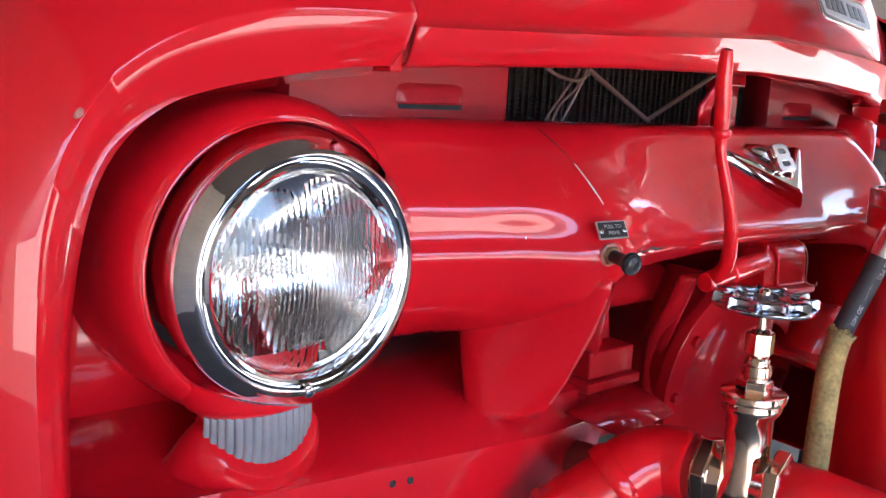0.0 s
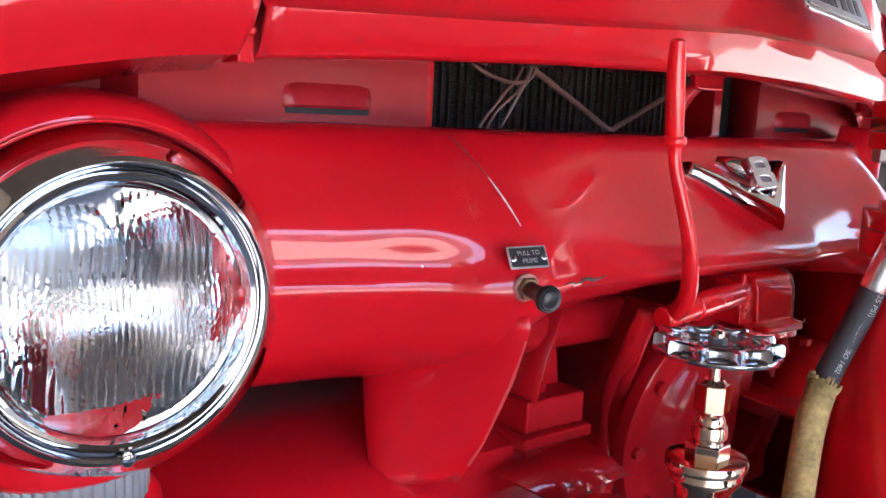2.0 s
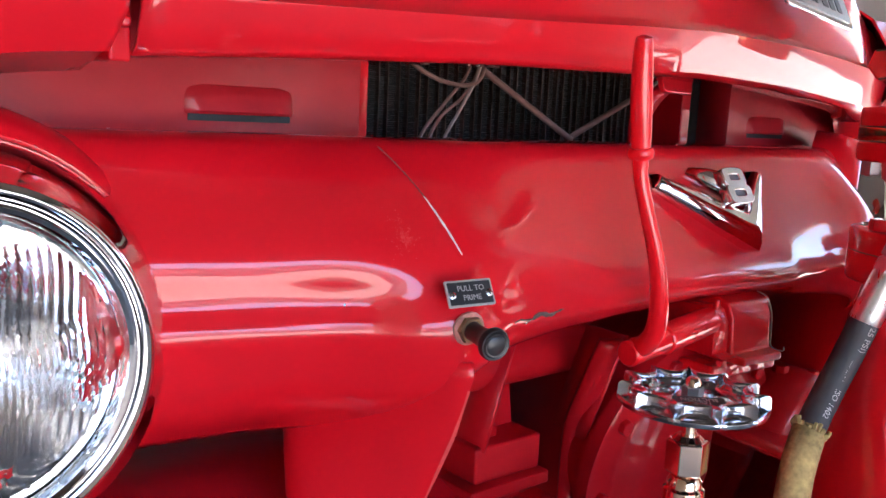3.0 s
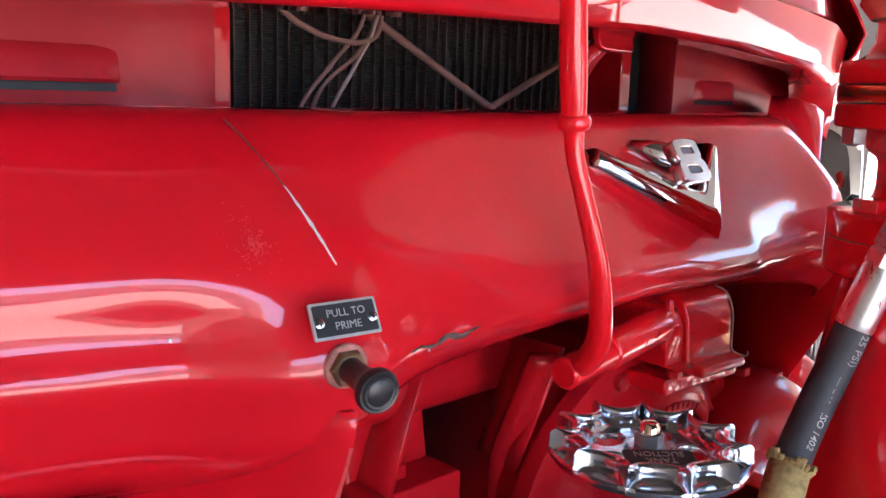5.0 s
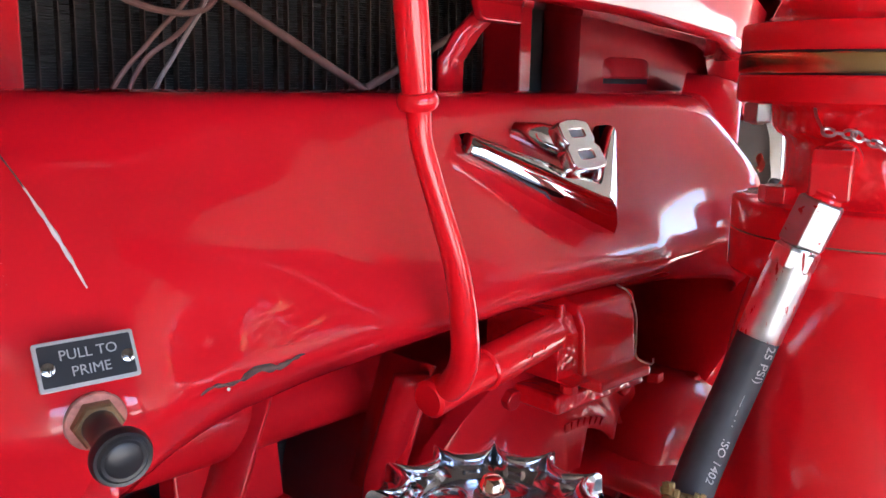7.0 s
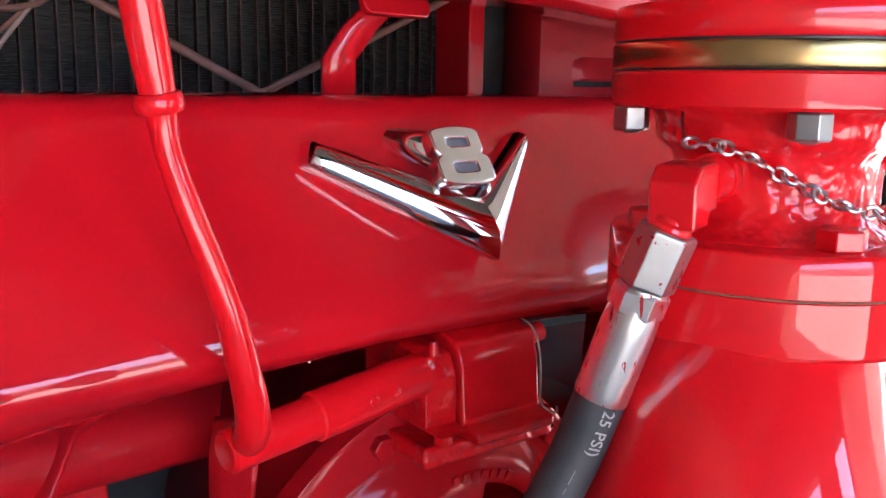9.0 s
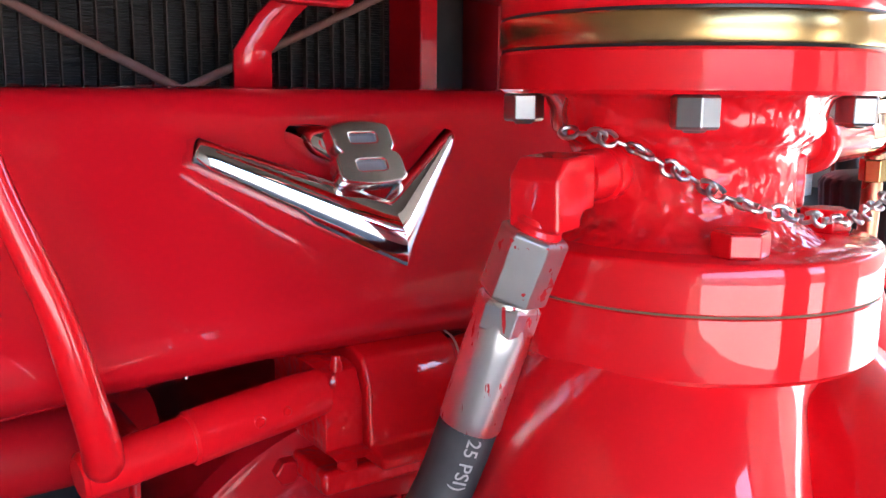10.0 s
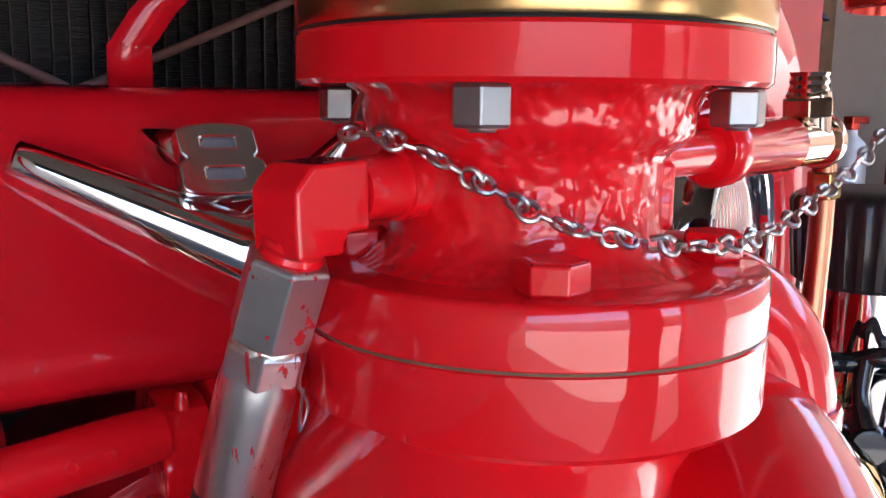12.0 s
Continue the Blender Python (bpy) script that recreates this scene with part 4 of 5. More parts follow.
part("guard_side", grid([[(-0.14 + 0.0 * k, 0.03 + 0.012 * k, 0.94 - 0.0 * k), (-0.128, 0.09 + 0.012 * k, 0.80)] for k in range(5)]), SHADERED, pump, thick=0.004)
# raised casting letters too worn to read
for k in range(7):
    t = radians(96 - 5.2 * k)
    part("cast_mark", box(-0.0022, 0.0022, -0.004, 0.004, 0, 0.0016, G @ pose(0.085 * math.cos(t), 0.085 * math.sin(t), 0.0125, 0, 0, math.degrees(t) - 90)), SHADERED, case, smooth=False)

drum_bm = lathe([(0.0, 0.034), (0.060, 0.032), (0.090, 0.024), (0.106, 0.010), (0.112, -0.010), (0.114, -0.20)], 72, facing(0.160, 0.035, 0.752))
bmesh.ops.delete(drum_bm, geom=[f for f in drum_bm.faces if f.calc_center_median().z < 0.79 and f.calc_center_median().x < 0.17], context="FACES")
drum = part("pump_drum", drum_bm, SHADERED, pump, "smooth red pump drum", thick=0.004)
for k in range(3):
    part("drum_bolt", hexa(0.016, 0, 0.010, Matrix.Translation((0.100 + 0.045 * k, 0.06 - 0.01 * k, 0.850 + 0.010 * (k == 1)))), SHADERED, drum, smooth=False, bevel=0.0008)

# shaft, pillow block and pin
shaft = thing("crank_handle", "red painted crank handle on a cross shaft", "crank", (-0.16, 0.02, 0.93))
S0, S1 = Vector((-0.168, 0.000, 0.9355)), Vector((-0.045, 0.014, 0.9480))
sd = (S1 - S0).normalized()
HANDLE = [(-0.2195, -0.033, 1.1925), (-0.2190, -0.0325, 1.190), (-0.2155, -0.030, 1.165), (-0.2105, -0.028, 1.135), (-0.2060, -0.0265, 1.109), (-0.2045, -0.0262, 1.098), (-0.2025, -0.0265, 1.085), (-0.196, -0.029, 1.062), (-0.182, -0.032, 1.02), (-0.173, -0.030, 0.985), (-0.167, -0.024, 0.962), (-0.163, -0.012, 0.946), (-0.161, 0.000, 0.940)]
RADII = [0.003, 0.0065, 0.0082, 0.0085, 0.0075, 0.0062, 0.0058, 0.0060, 0.0068, 0.0078, 0.0085, 0.009, 0.009]
part("handle", tube(HANDLE, RADII, 24, 80), RED_CAST, shaft, "bent red handle")
part("collar", lathe([(0.006, -0.0045), (0.0092, -0.0042), (0.0105, -0.002), (0.0105, 0.0015), (0.009, 0.004), (0.006, 0.0045)], 28, aim((-0.2057, -0.0264, 1.1065), (-0.208, -0.0275, 1.1195))), RED_CAST, shaft)
part("shaft", tube([S0 - sd * 0.004, S0 - sd * 0.002, S0 + sd * 0.05], [0.0095, 0.0115, 0.0118], 28), RED_CAST, shaft)
part("coupling", tube([S0 + sd * 0.048, S0 + sd * 0.0495, S0 + sd * 0.104, S1], [0.0125, 0.0138, 0.0138, 0.0128], 28), RED_CAST, shaft)
for k, (u, r) in enumerate(((0.082, 0.0026), (0.098, 0.0020))):
    p = S0 + sd * u + Vector((0, -0.0135, 0.0015))
    part("set_screw", lathe([(0.0, -0.001), (r * 0.6, -0.001), (r, 0.0008), (r * 1.4, 0.0), (r * 1.5, -0.002)], 14, facing(*p)), RED_CAST, shaft)
block = thing("pillow_block", "red bearing block strapped over the crank shaft", "bearing", (0.0, 0.02, 0.92))
prof = [(-0.036, 0.906), (-0.036, 0.914), (-0.022, 0.916), (-0.0205, 0.93), (-0.019, 0.950), (-0.013, 0.9635), (0.0, 0.968), (0.02, 0.968), (0.05, 0.964), (0.05, 0.906)]
part("housing", prism([(y + 0.022, z) for y, z in prof], -0.022, 0.040, Matrix(((0, 0, 1, 0), (1, 0, 0, 0), (0, 1, 0, 0), (0, 0, 0, 1)))), RED_CAST, block, bevel=0.003)
prof2 = [(-0.030, 0.915), (-0.017, 0.917), (-0.0165, 0.945), (-0.010, 0.958), (0.0, 0.961), (0.05, 0.96), (0.05, 0.915)]
part("end_boss", prism([(y + 0.022, z) for y, z in prof2], -0.046, -0.0235, Matrix(((0, 0, 1, 0), (1, 0, 0, 0), (0, 1, 0, 0), (0, 0, 0, 1)))), RED_LUMPY, block, bevel=0.003)
part("worn_edge", tube([(0.0402, y + 0.0215, z) for y, z in ((0.0, 0.9682), (-0.012, 0.9640), (-0.0192, 0.950), (-0.0208, 0.93), (-0.0222, 0.9165), (-0.0355, 0.9145), (-0.036, 0.919))], 0.0007, 6, 30), CHIP, block, "pale worn paint edge")
part("base", box(-0.050, 0.052, 0.0, 0.07, 0.893, 0.9065), RED_LUMPY, block, bevel=0.003)
part("pin", tube([(0.038, 0.024, 0.953), (0.060, 0.025, 0.9555)], 0.0068, 20), RED_CAST, block)
part("block_bolt", hexa(0.011, 0, 0.006, Matrix.Translation((-0.034, 0.004, 0.9055))), RED_CAST, block, smooth=False, bevel=0.0006)
part("block_bolt", hexa(0.011, 0, 0.006, Matrix.Translation((0.046, 0.004, 0.9065))), RED_CAST, block, smooth=False, bevel=0.0006)
part("grease_nipple", lathe([(0.0, 0.006), (0.0022, 0.0055), (0.0028, 0.003), (0.0035, 0.0), (0.0035, -0.003)], 12, Matrix.Translation((-0.036, 0.012, 0.9615))), RED_CAST, block)

# ---- hose ----
hose = thing("pressure_hose", "black rubber hose with a crimped steel end fitting", "hose", (-0.1, -0.13, 0.9))
# square bodied elbow from the neck
e0, e1 = Vector((0.006, -0.150, 1.0775)), Vector((-0.026, -0.1605, 1.0760))
part("elbow_stub", tube([e0, e1], 0.0098, 28), RED_CAST, hose)
part("elbow_collar", tube([e0.lerp(e1, 0.0), e0.lerp(e1, 0.5)], 0.0112, 28), RED_LUMPY, hose)
ex = (e0 - e1).normalized()
EM = plane_of((-0.0420, -0.1645, 1.0745), ex, (0, 0, 1))
shape = [(0.016, 0.0105), (-0.0040, 0.0105), (-0.0105, 0.0040), (-0.0105, -0.0150), (0.0060, -0.0150), (0.0060, -0.0120), (0.0085, -0.0095), (0.016, -0.0095)]
part("elbow_body", prism(shape, -0.0100, 0.0100, EM), RED_CAST, hose, bevel=0.0016)
H0 = Vector((-0.0450, -0.1630, 1.0600))
H1, H2 = Vector((-0.0500, -0.1540, 1.0320)), Vector((-0.0570, -0.1400, 0.983))
d0 = (H1 - H0).normalized()
part("thread", tube([H0 - d0 * 0.004 + d0 * 0.0016 * k for k in range(5)], [0.0088, 0.0094, 0.0088, 0.0094, 0.0088], 28), RED_CAST, hose)
part("hex_nut", hexa(0.0222, 0.0, 0.0262, aim(H0 + d0 * 0.0015, H1) @ pose(0, 0, 0, 0, 0, 14), 0.0012), NUT, hose, "grey hex nut spotted with red paint", smooth=False, bevel=0.0006)
fm = aim(H1 - d0 * 0.002, H2)
fl = (H2 - H1).length + 0.002
part("ferrule", lathe([(0.0, 0.0), (0.0102, 0.0), (0.0107, 0.0012), (0.0107, 0.008), (0.0111, 0.0115), (0.0116, 0.014), (0.0120, 0.020), (0.0120, fl - 0.006), (0.0121, fl - 0.0012), (0.0118, fl), (0.0, fl)], 40, fm), FERRULE, hose, "crimped bright ferrule with red drips")
part("ferrule_hex", hexa(0.0215, 0.0005, 0.0125, fm @ pose(0, 0, 0, 0, 0, 20), 0.0015), FERRULE, hose, smooth=False, bevel=0.0006)
HOSE = [H2 - (H2 - H1).normalized() * 0.004, Vector((-0.0645, -0.1345, 0.957)), Vector((-0.0795, -0.1310, 0.930)), Vector((-0.1020, -0.1310, 0.900)), Vector((-0.124, -0.136, 0.868))]
part("hose_body", tube(HOSE, 0.0116, 28, 40), RUBBER, hose, "black rubber hose")
part("sleeve", tube([(-0.1025, -0.1305, 0.8995), (-0.1040, -0.1310, 0.8975), (-0.124, -0.136, 0.868), (-0.144, -0.145, 0.825), (-0.160, -0.153, 0.77), (-0.168, -0.158, 0.70)], [0.0122, 0.0130, 0.0132, 0.0132, 0.0132, 0.0132], 28, 40), CLOTH, hose, "frayed yellow webbing sleeve")
fray = part("sleeve_fray", join(*[tube([(-0.1035 + 0.012 * math.cos(a), -0.1308 + 0.0125 * math.sin(a), 0.897 - 0.6 * 0.014 * math.cos(a)), (-0.1015 + 0.0138 * math.cos(a), -0.1308 + 0.0145 * math.sin(a), 0.901 - 0.6 * 0.014 * math.cos(a) + 0.003 * math.sin(5 * a))], 0.0016, 5) for a in np.linspace(0, 6.1, 26)]), CLOTH, hose)
fray["kind"] = "stuff"
# printing along the hose, on the side towards the drive
hp = spline([tuple(p) for p in HOSE], 60)


def hose_words(text, size, i, side, turn):
    p, q = Vector(hp[i]), Vector(hp[i + 1])
    d = (q - p).normalized()
    out = (Vector(side) - d * d.dot(Vector(side))).normalized()
    m = plane_of(p + out * 0.0117, d, out.cross(d))
    part("hose_print", words(text, size, m, 0.00015), PRINT, hose)


hose_words("25 PSI)", 0.0078, 7, (-0.30, -0.9, 0.15), 0)
hose_words("__ _ . .", 0.0066, 20, (-0.36, -0.9, 0.15), 0)
hose_words("ISO 1402", 0.0068, 33, (-0.45, -0.85, 0.2), 0)

# ---- gate valve ----
VX, VY = -0.269, -0.141
valve = thing("gate_valve", "polished bronze gate valve with aluminium handwheel", "valve", (VX, VY, 0.75))
V = Matrix.Translation((VX, VY, 0))
part("body", lathe([(0.0, 0.868), (0.0235, 0.868), (0.0325, 0.8665), (0.0335, 0.864), (0.0330, 0.859), (0.0285, 0.857), (0.0300, 0.853), (0.0290, 0.848), (0.0240, 0.842), (0.0232, 0.825), (0.0235, 0.805), (0.027, 0.790), (0.031, 0.775), (0.031, 0.755), (0.026, 0.735), (0.015, 0.725), (0.0, 0.722)], 56, V @ Matrix.Diagonal((1, 0.92, 1, 1))), BRONZE, valve)
part("bonnet_hex", hexa(0.030, 0.8665, 0.8790, V @ pose(0, 0, 0, 0, 0, 8), 0.001), BRONZE, valve, smooth=False, bevel=0.0008)
part("bonnet", lathe([(0.0, 0.901), (0.0095, 0.901), (0.0115, 0.898), (0.0115, 0.894), (0.0135, 0.8925), (0.0140, 0.886), (0.0140, 0.8835), (0.0115, 0.882), (0.0115, 0.876), (0.0, 0.876)], 40, V), BRONZE, valve)
part("gland_hex", hexa(0.0225, 0.8845, 0.8935, V @ pose(0, 0, 0, 0, 0, 25), 0.001), BRONZE, valve, smooth=False, bevel=0.0008)
part("packing_nut", hexa(0.0245, 0.9035, 0.9265, V @ pose(0, 0, 0, 0, 0, 18), 0.0016), BRONZE, valve, smooth=False, bevel=0.0008)
part("packing_top", lathe([(0.0, 0.9295), (0.0075, 0.9295), (0.0105, 0.9265), (0.0, 0.926)], 30, V), BRONZE, valve)
part("stem", lathe([(0.0, 0.960), (0.0045, 0.960), (0.0045, 0.90), (0, 0.90)], 20, V), BRONZE, valve)


def handwheel():
    """A cast wheel whose rim is scalloped into cups, with spokes."""
    rows, N, L = [], 440, 11
    for k in range(N):
        t = k * math.tau / N
        u = abs((L * k / N) % 1.0 * 2 - 1)  # 0 in a cup, 1 at a cusp
        c = (1 - u**2.6) ** 0.62
        rw = 0.0484 - 0.0100 * c
        top = 0.9632 - 0.0010 * c
        ridge = [(rw - 0.0031 + 0.0031 * math.cos(radians(a)), top - 0.0031 + 0.0031 * math.sin(radians(a))) for a in (205, 175, 150, 125, 100, 75, 50, 25, 0)]
        prof = [(0.0302, 0.9490), (0.0300, 0.9535), (0.0314, 0.9550), (rw - 0.0072, 0.9565)] + ridge + [(rw + 0.0001 - 0.0006 * c, 0.9560), (rw + 0.0002 + 0.0006 * c, 0.9548), (rw + 0.0004 + 0.0042 * c, 0.9534), (rw + 0.0005 + 0.0082 * c, 0.9540), (0.0490 - 0.0008 * c, 0.9530), (0.0490 - 0.0008 * c, 0.9514), (0.0478, 0.9500), (0.0450, 0.9494), (0.0330, 0.9490)]
        rows.append([(r * math.cos(t), r * math.sin(t), z) for r, z in prof])
    return grid(rows, close_u=True, close_v=True)


bm = handwheel()
bm.transform(V @ pose(0, 0, 0, 0, 0, 9))
wheel = part("handwheel", bm, ALU, valve, "polished scalloped aluminium handwheel")
holes = []
for k in range(5):
    h = radians(30 + 72 * k)
    holes.append([(0.0212 * math.cos(h) + 0.0078 * math.cos(u) * math.cos(h) - 0.0108 * math.sin(u) * math.sin(h), 0.0212 * math.sin(h) + 0.0078 * math.cos(u) * math.sin(h) + 0.0108 * math.sin(u) * math.cos(h)) for u in np.linspace(0, -math.tau, 24, endpoint=False)])
part("web", filled([[(0.0335 * math.cos(u), 0.0335 * math.sin(u)) for u in np.linspace(0, math.tau, 72, endpoint=False)]] + holes, 0.0010, 0.0010, V @ pose(0, 0, 0.9515)), ALU, wheel, "pierced wheel web")
part("hub", lathe([(0.0, 0.9565), (0.0105, 0.9565), (0.0125, 0.953), (0.0125, 0.945), (0.0, 0.945)], 30, V), ALU, wheel)
part("wheel_nut", hexa(0.0125, 0.956, 0.9625, V @ pose(0, 0, 0, 0, 0, 10), 0.0006), STEEL, wheel, smooth=False, bevel=0.0005)
part("stem_end", lathe([(0.0, 0.9685), (0.0035, 0.968), (0.0052, 0.966), (0.0055, 0.962), (0.0, 0.962)], 20, V), BRONZE, wheel)
tag_m = V @ pose(0, 0, 0.9572, 0, 0, -38) @ pose(0, -0.0185, 0, 10)
tag = part("wheel_tag", filled([rounded(-0.0165, 0.0165, -0.0062, 0.0062, 0.0015)], 0.0005, 0.0002, tag_m), PLATE, wheel, "dark stamped tag reading tank suction")
part("tag_words", words("TANK", 0.0056, tag_m @ pose(0, -0.0026, 0.0009, 0, 0, 180), 0.0001), LETTER, tag)
part("tag_words", words("SUCTION", 0.0056, tag_m @ pose(0, 0.0026, 0.0009, 0, 0, 180), 0.0001), LETTER, tag)
# pipes either side
A0, AX = Vector((VX, VY, 0.772)), Vector((-0.27, 0.96, -0.02)).normalized()
for sgn in (1, -1):
    part("end_hex", hexa(0.070, 0.026, 0.042, aim(A0, A0 + AX * sgn) @ pose(0, 0, 0, 0, 0, 15), 0.002), BRONZE, valve, smooth=False, bevel=0.001)
    part("barrel", lathe([(0.024, 0.0), (0.026, 0.012), (0.030, 0.026), (0.033, 0.043), (0.0, 0.043)], 40, aim(A0, A0 + AX * sgn)), BRONZE, valve)
pipe = thing("suction_pipe", "red painted pipe with elbows beside the valve", "pipe", (-0.33, 0.0, 0.74))
b0 = A0 + AX * 0.042
part("nipple", tube([b0, b0 + AX * 0.012], 0.031, 36), DARKRED, pipe)
part("elbow", tube([b0 + AX * 0.010, b0 + AX * 0.0115, b0 + AX * 0.024, b0 + AX * 0.042 + Vector((-0.004, 0, -0.001)), b0 + AX * 0.056 + Vector((-0.020, 0, -0.008)), b0 + AX * 0.064 + Vector((-0.040, 0, -0.020))], [0.033, 0.0365, 0.0370, 0.0370, 0.0370, 0.0365], 40, 36), RED_CAST, pipe)
c0 = b0 + AX * 0.064 + Vector((-0.040, 0, -0.020))
cd = Vector((-0.68, 0.40, -0.61)).normalized()
part("elbow_bead", lathe([(0.030, -0.013), (0.0368, -0.012), (0.0392, -0.008), (0.0408, -0.002), (0.0402, 0.004), (0.0385, 0.007), (0.034, 0.007)], 40, aim(c0, c0 + cd)), RED_CAST, pipe)
part("pipe_run", tube([c0, c0 + cd * 0.09, c0 + cd * 0.18 + Vector((0, 0, -0.05)), c0 + cd * 0.22 + Vector((0, 0, -0.2)), c0 + cd * 0.22 + Vector((0, 0, -0.74 + 0.18))], 0.034, 36, 30), RED_CAST, pipe)
part("elbow_bead", lathe([(0.034, -0.005), (0.0385, -0.005), (0.0395, 0.0), (0.0385, 0.005), (0.034, 0.005)], 40, aim(c0 + cd * 0.075, c0 + cd)), RED_CAST, pipe)
f0 = A0 - AX * 0.040
part("outlet_pipe", tube([f0, f0 - AX * 0.03, f0 - AX * 0.10 + Vector((0.03, 0, -0.02)), f0 - AX * 0.16 + Vector((0.10, 0.03, -0.05))], 0.0325, 36, 30), RED_CAST, pipe)
part("outlet_bead", lathe([(0.03, -0.006), (0.037, -0.006), (0.0385, 0.0), (0.037, 0.006), (0.03, 0.006)], 40, aim(f0 - AX * 0.115 + Vector((0.04, 0, -0.025)), f0 - AX * 0.16 + Vector((0.10, 0.03, -0.05)))), RED_CAST, pipe)

# ---- chain of twisted wire links ----
chain = thing("safety_chain", "galvanised twisted wire chain hanging across the pump neck", "chain", (0.0, -0.16, 1.08))
CH = spline([(-0.022, -0.150, 1.0905), (-0.018, -0.159, 1.0915), (-0.008, -0.170, 1.087), (0.006, -0.183, 1.0775), (0.022, -0.196, 1.0675), (0.038, -0.204, 1.0635), (0.056, -0.207, 1.0605), (0.076, -0.206, 1.0590), (0.098, -0.200, 1.0595), (0.122, -0.193, 1.0625), (0.145, -0.187, 1.069), (0.168, -0.183, 1.078), (0.190, -0.180, 1.0905), (0.212, -0.178, 1.106), (0.235, -0.177, 1.125), (0.262, -0.176, 1.15)], 400)
LINK = 0.0146


def link_bm():
    """A link bent from one wire, its two loops at right angles."""
    a = [radians(30 + 330 * k / 18) for k in range(19)]
    b = [radians(180 + 330 * k / 18) for k in range(19)]
    pts = [(-0.0053 + 0.0033 * math.cos(t), 0.0029 * math.sin(t), 0.0006) for t in a]
    pts += [(0.0053 + 0.0033 * math.cos(t), 0.0006, 0.0029 * math.sin(t)) for t in b]
    return tube(pts, 0.00095, 8)


length = np.r_[0, np.cumsum(np.linalg.norm(np.diff(CH, axis=0), axis=1))]
count = int(length[-1] / LINK)
link_me = None
for k in range(count):
    s0 = (k + 0.5) * LINK
    p = Vector([np.interp(s0, length, CH[:, j]) for j in range(3)])
    q = Vector([np.interp(s0 + 0.003, length, CH[:, j]) for j in range(3)])
    m = Matrix.Translation(p) @ (q - p).to_track_quat("X", "Z").to_matrix().to_4x4() @ pose(0, 0, 0, 40 + 22 * math.sin(2.1 * k))
    if link_me is None:
        ob = part("link", link_bm(), GALV, chain)
        link_me = ob.data
    else:
        ob = new("link", link_me)
        ob.parent = chain
        ob.matrix_parent_inverse = chain.matrix_world.inverted()
    ob.matrix_basis = m
# wire hook and paper tuft holding the chain end, and a split pin at the hose
part("wire_hook", tube([(-0.022, -0.150, 1.0905), (-0.0195, -0.147, 1.0950), (-0.0155, -0.142, 1.1005), (-0.010, -0.138, 1.107)], 0.0009, 8, 20), GALV, chain)
pinw = thing("split_pin", "bent galvanised wire pin hanging beside the hose nut", "wire pin", (-0.03, -0.19, 1.0))
part("pin_wire", tube([(-0.0345, -0.146, 1.030), (-0.0330, -0.140, 1.022), (-0.0345, -0.139, 1.013), (-0.0320, -0.139, 1.007), (-0.0325, -0.139, 1.002), (-0.0352, -0.140, 0.998), (-0.0345, -0.140, 1.006), (-0.0335, -0.140, 1.012)], 0.00055, 8, 40), GALV, pinw)

# ---- drain piping right of the neck ----
drain = thing("drain_piping", "red pipe, brass tee and copper tube beside the pump", "pipe", (0.2, -0.13, 1.05))
t0, t1 = Vector((0.080, -0.160, 1.083)), Vector((0.205, -0.132, 1.086))
part("pipe_stub", tube([t0, t0.lerp(t1, 0.45)], 0.0085, 24), RED_CAST, drain)
part("pipe_collar", tube([t0.lerp(t1, 0.38), t0.lerp(t1, 0.40), t0.lerp(t1, 0.46), t0.lerp(t1, 0.50), t0.lerp(t1, 0.86), t0.lerp(t1, 0.88)], [0.0125, 0.0145, 0.0145, 0.0118, 0.0118, 0.0105], 28), RED_CAST, drain)
part("tee", join(tube([t0.lerp(t1, 0.86), t0.lerp(t1, 1.12)], 0.0105, 24), tube([(0.210, -0.131, 1.086), (0.205, -0.133, 1.108)], 0.0095, 20), lathe([(0.0, 0.002), (0.0125, 0.002), (0.0130, 0.0), (0.0125, -0.003), (0, -0.003)], 24, aim(t0.lerp(t1, 1.12), t1 * 2 - t0))), BRONZE, drain, "brass tee fitting", bevel=0.0005)
part("tee_nipple", tube([(0.205, -0.133, 1.100 + 0.0018 * k) for k in range(10)], [0.0078, 0.0086] * 5, 24), BRONZE, drain)
part("tee_union", hexa(0.020, 0, 0.009, aim((0.2055, -0.1328, 1.097), (0.2045, -0.133, 1.107))), BRONZE, drain, smooth=False, bevel=0.0006)
part("copper_nut", hexa(0.0135, 0, 0.013, aim((0.232, -0.124, 1.072), (0.233, -0.1235, 1.058))), BRASS, drain, smooth=False, bevel=0.0006)
part("copper_tube", tube([(0.229, -0.125, 1.085), (0.232, -0.124, 1.07), (0.235, -0.122, 1.04), (0.236, -0.120, 1.0), (0.236, -0.119, 0.93)], 0.0055, 16, 20), COPPER, drain, "copper tube")
side = thing("side_elbow", "red painted malleable iron elbow beside the pump flange", "pipe elbow", (0.18, -0.13, 0.98))
part("elbow", tube([(0.100, -0.115, 1.022), (0.118, -0.118, 1.0235), (0.145, -0.124, 1.0225), (0.168, -0.131, 1.013), (0.181, -0.137, 0.998), (0.186, -0.140, 0.980), (0.187, -0.141, 0.966)], [0.0265, 0.0265, 0.0262, 0.0262, 0.0262, 0.0262, 0.0262], 40, 40), RED_CAST, side)
part("elbow_bead", lathe([(0.022, -0.008), (0.0275, -0.008), (0.0285, -0.005), (0.0285, 0.005), (0.0275, 0.008), (0.022, 0.008)], 40, aim((0.187, -0.141, 0.966), (0.187, -0.141, 0.94))), RED_CAST, side)
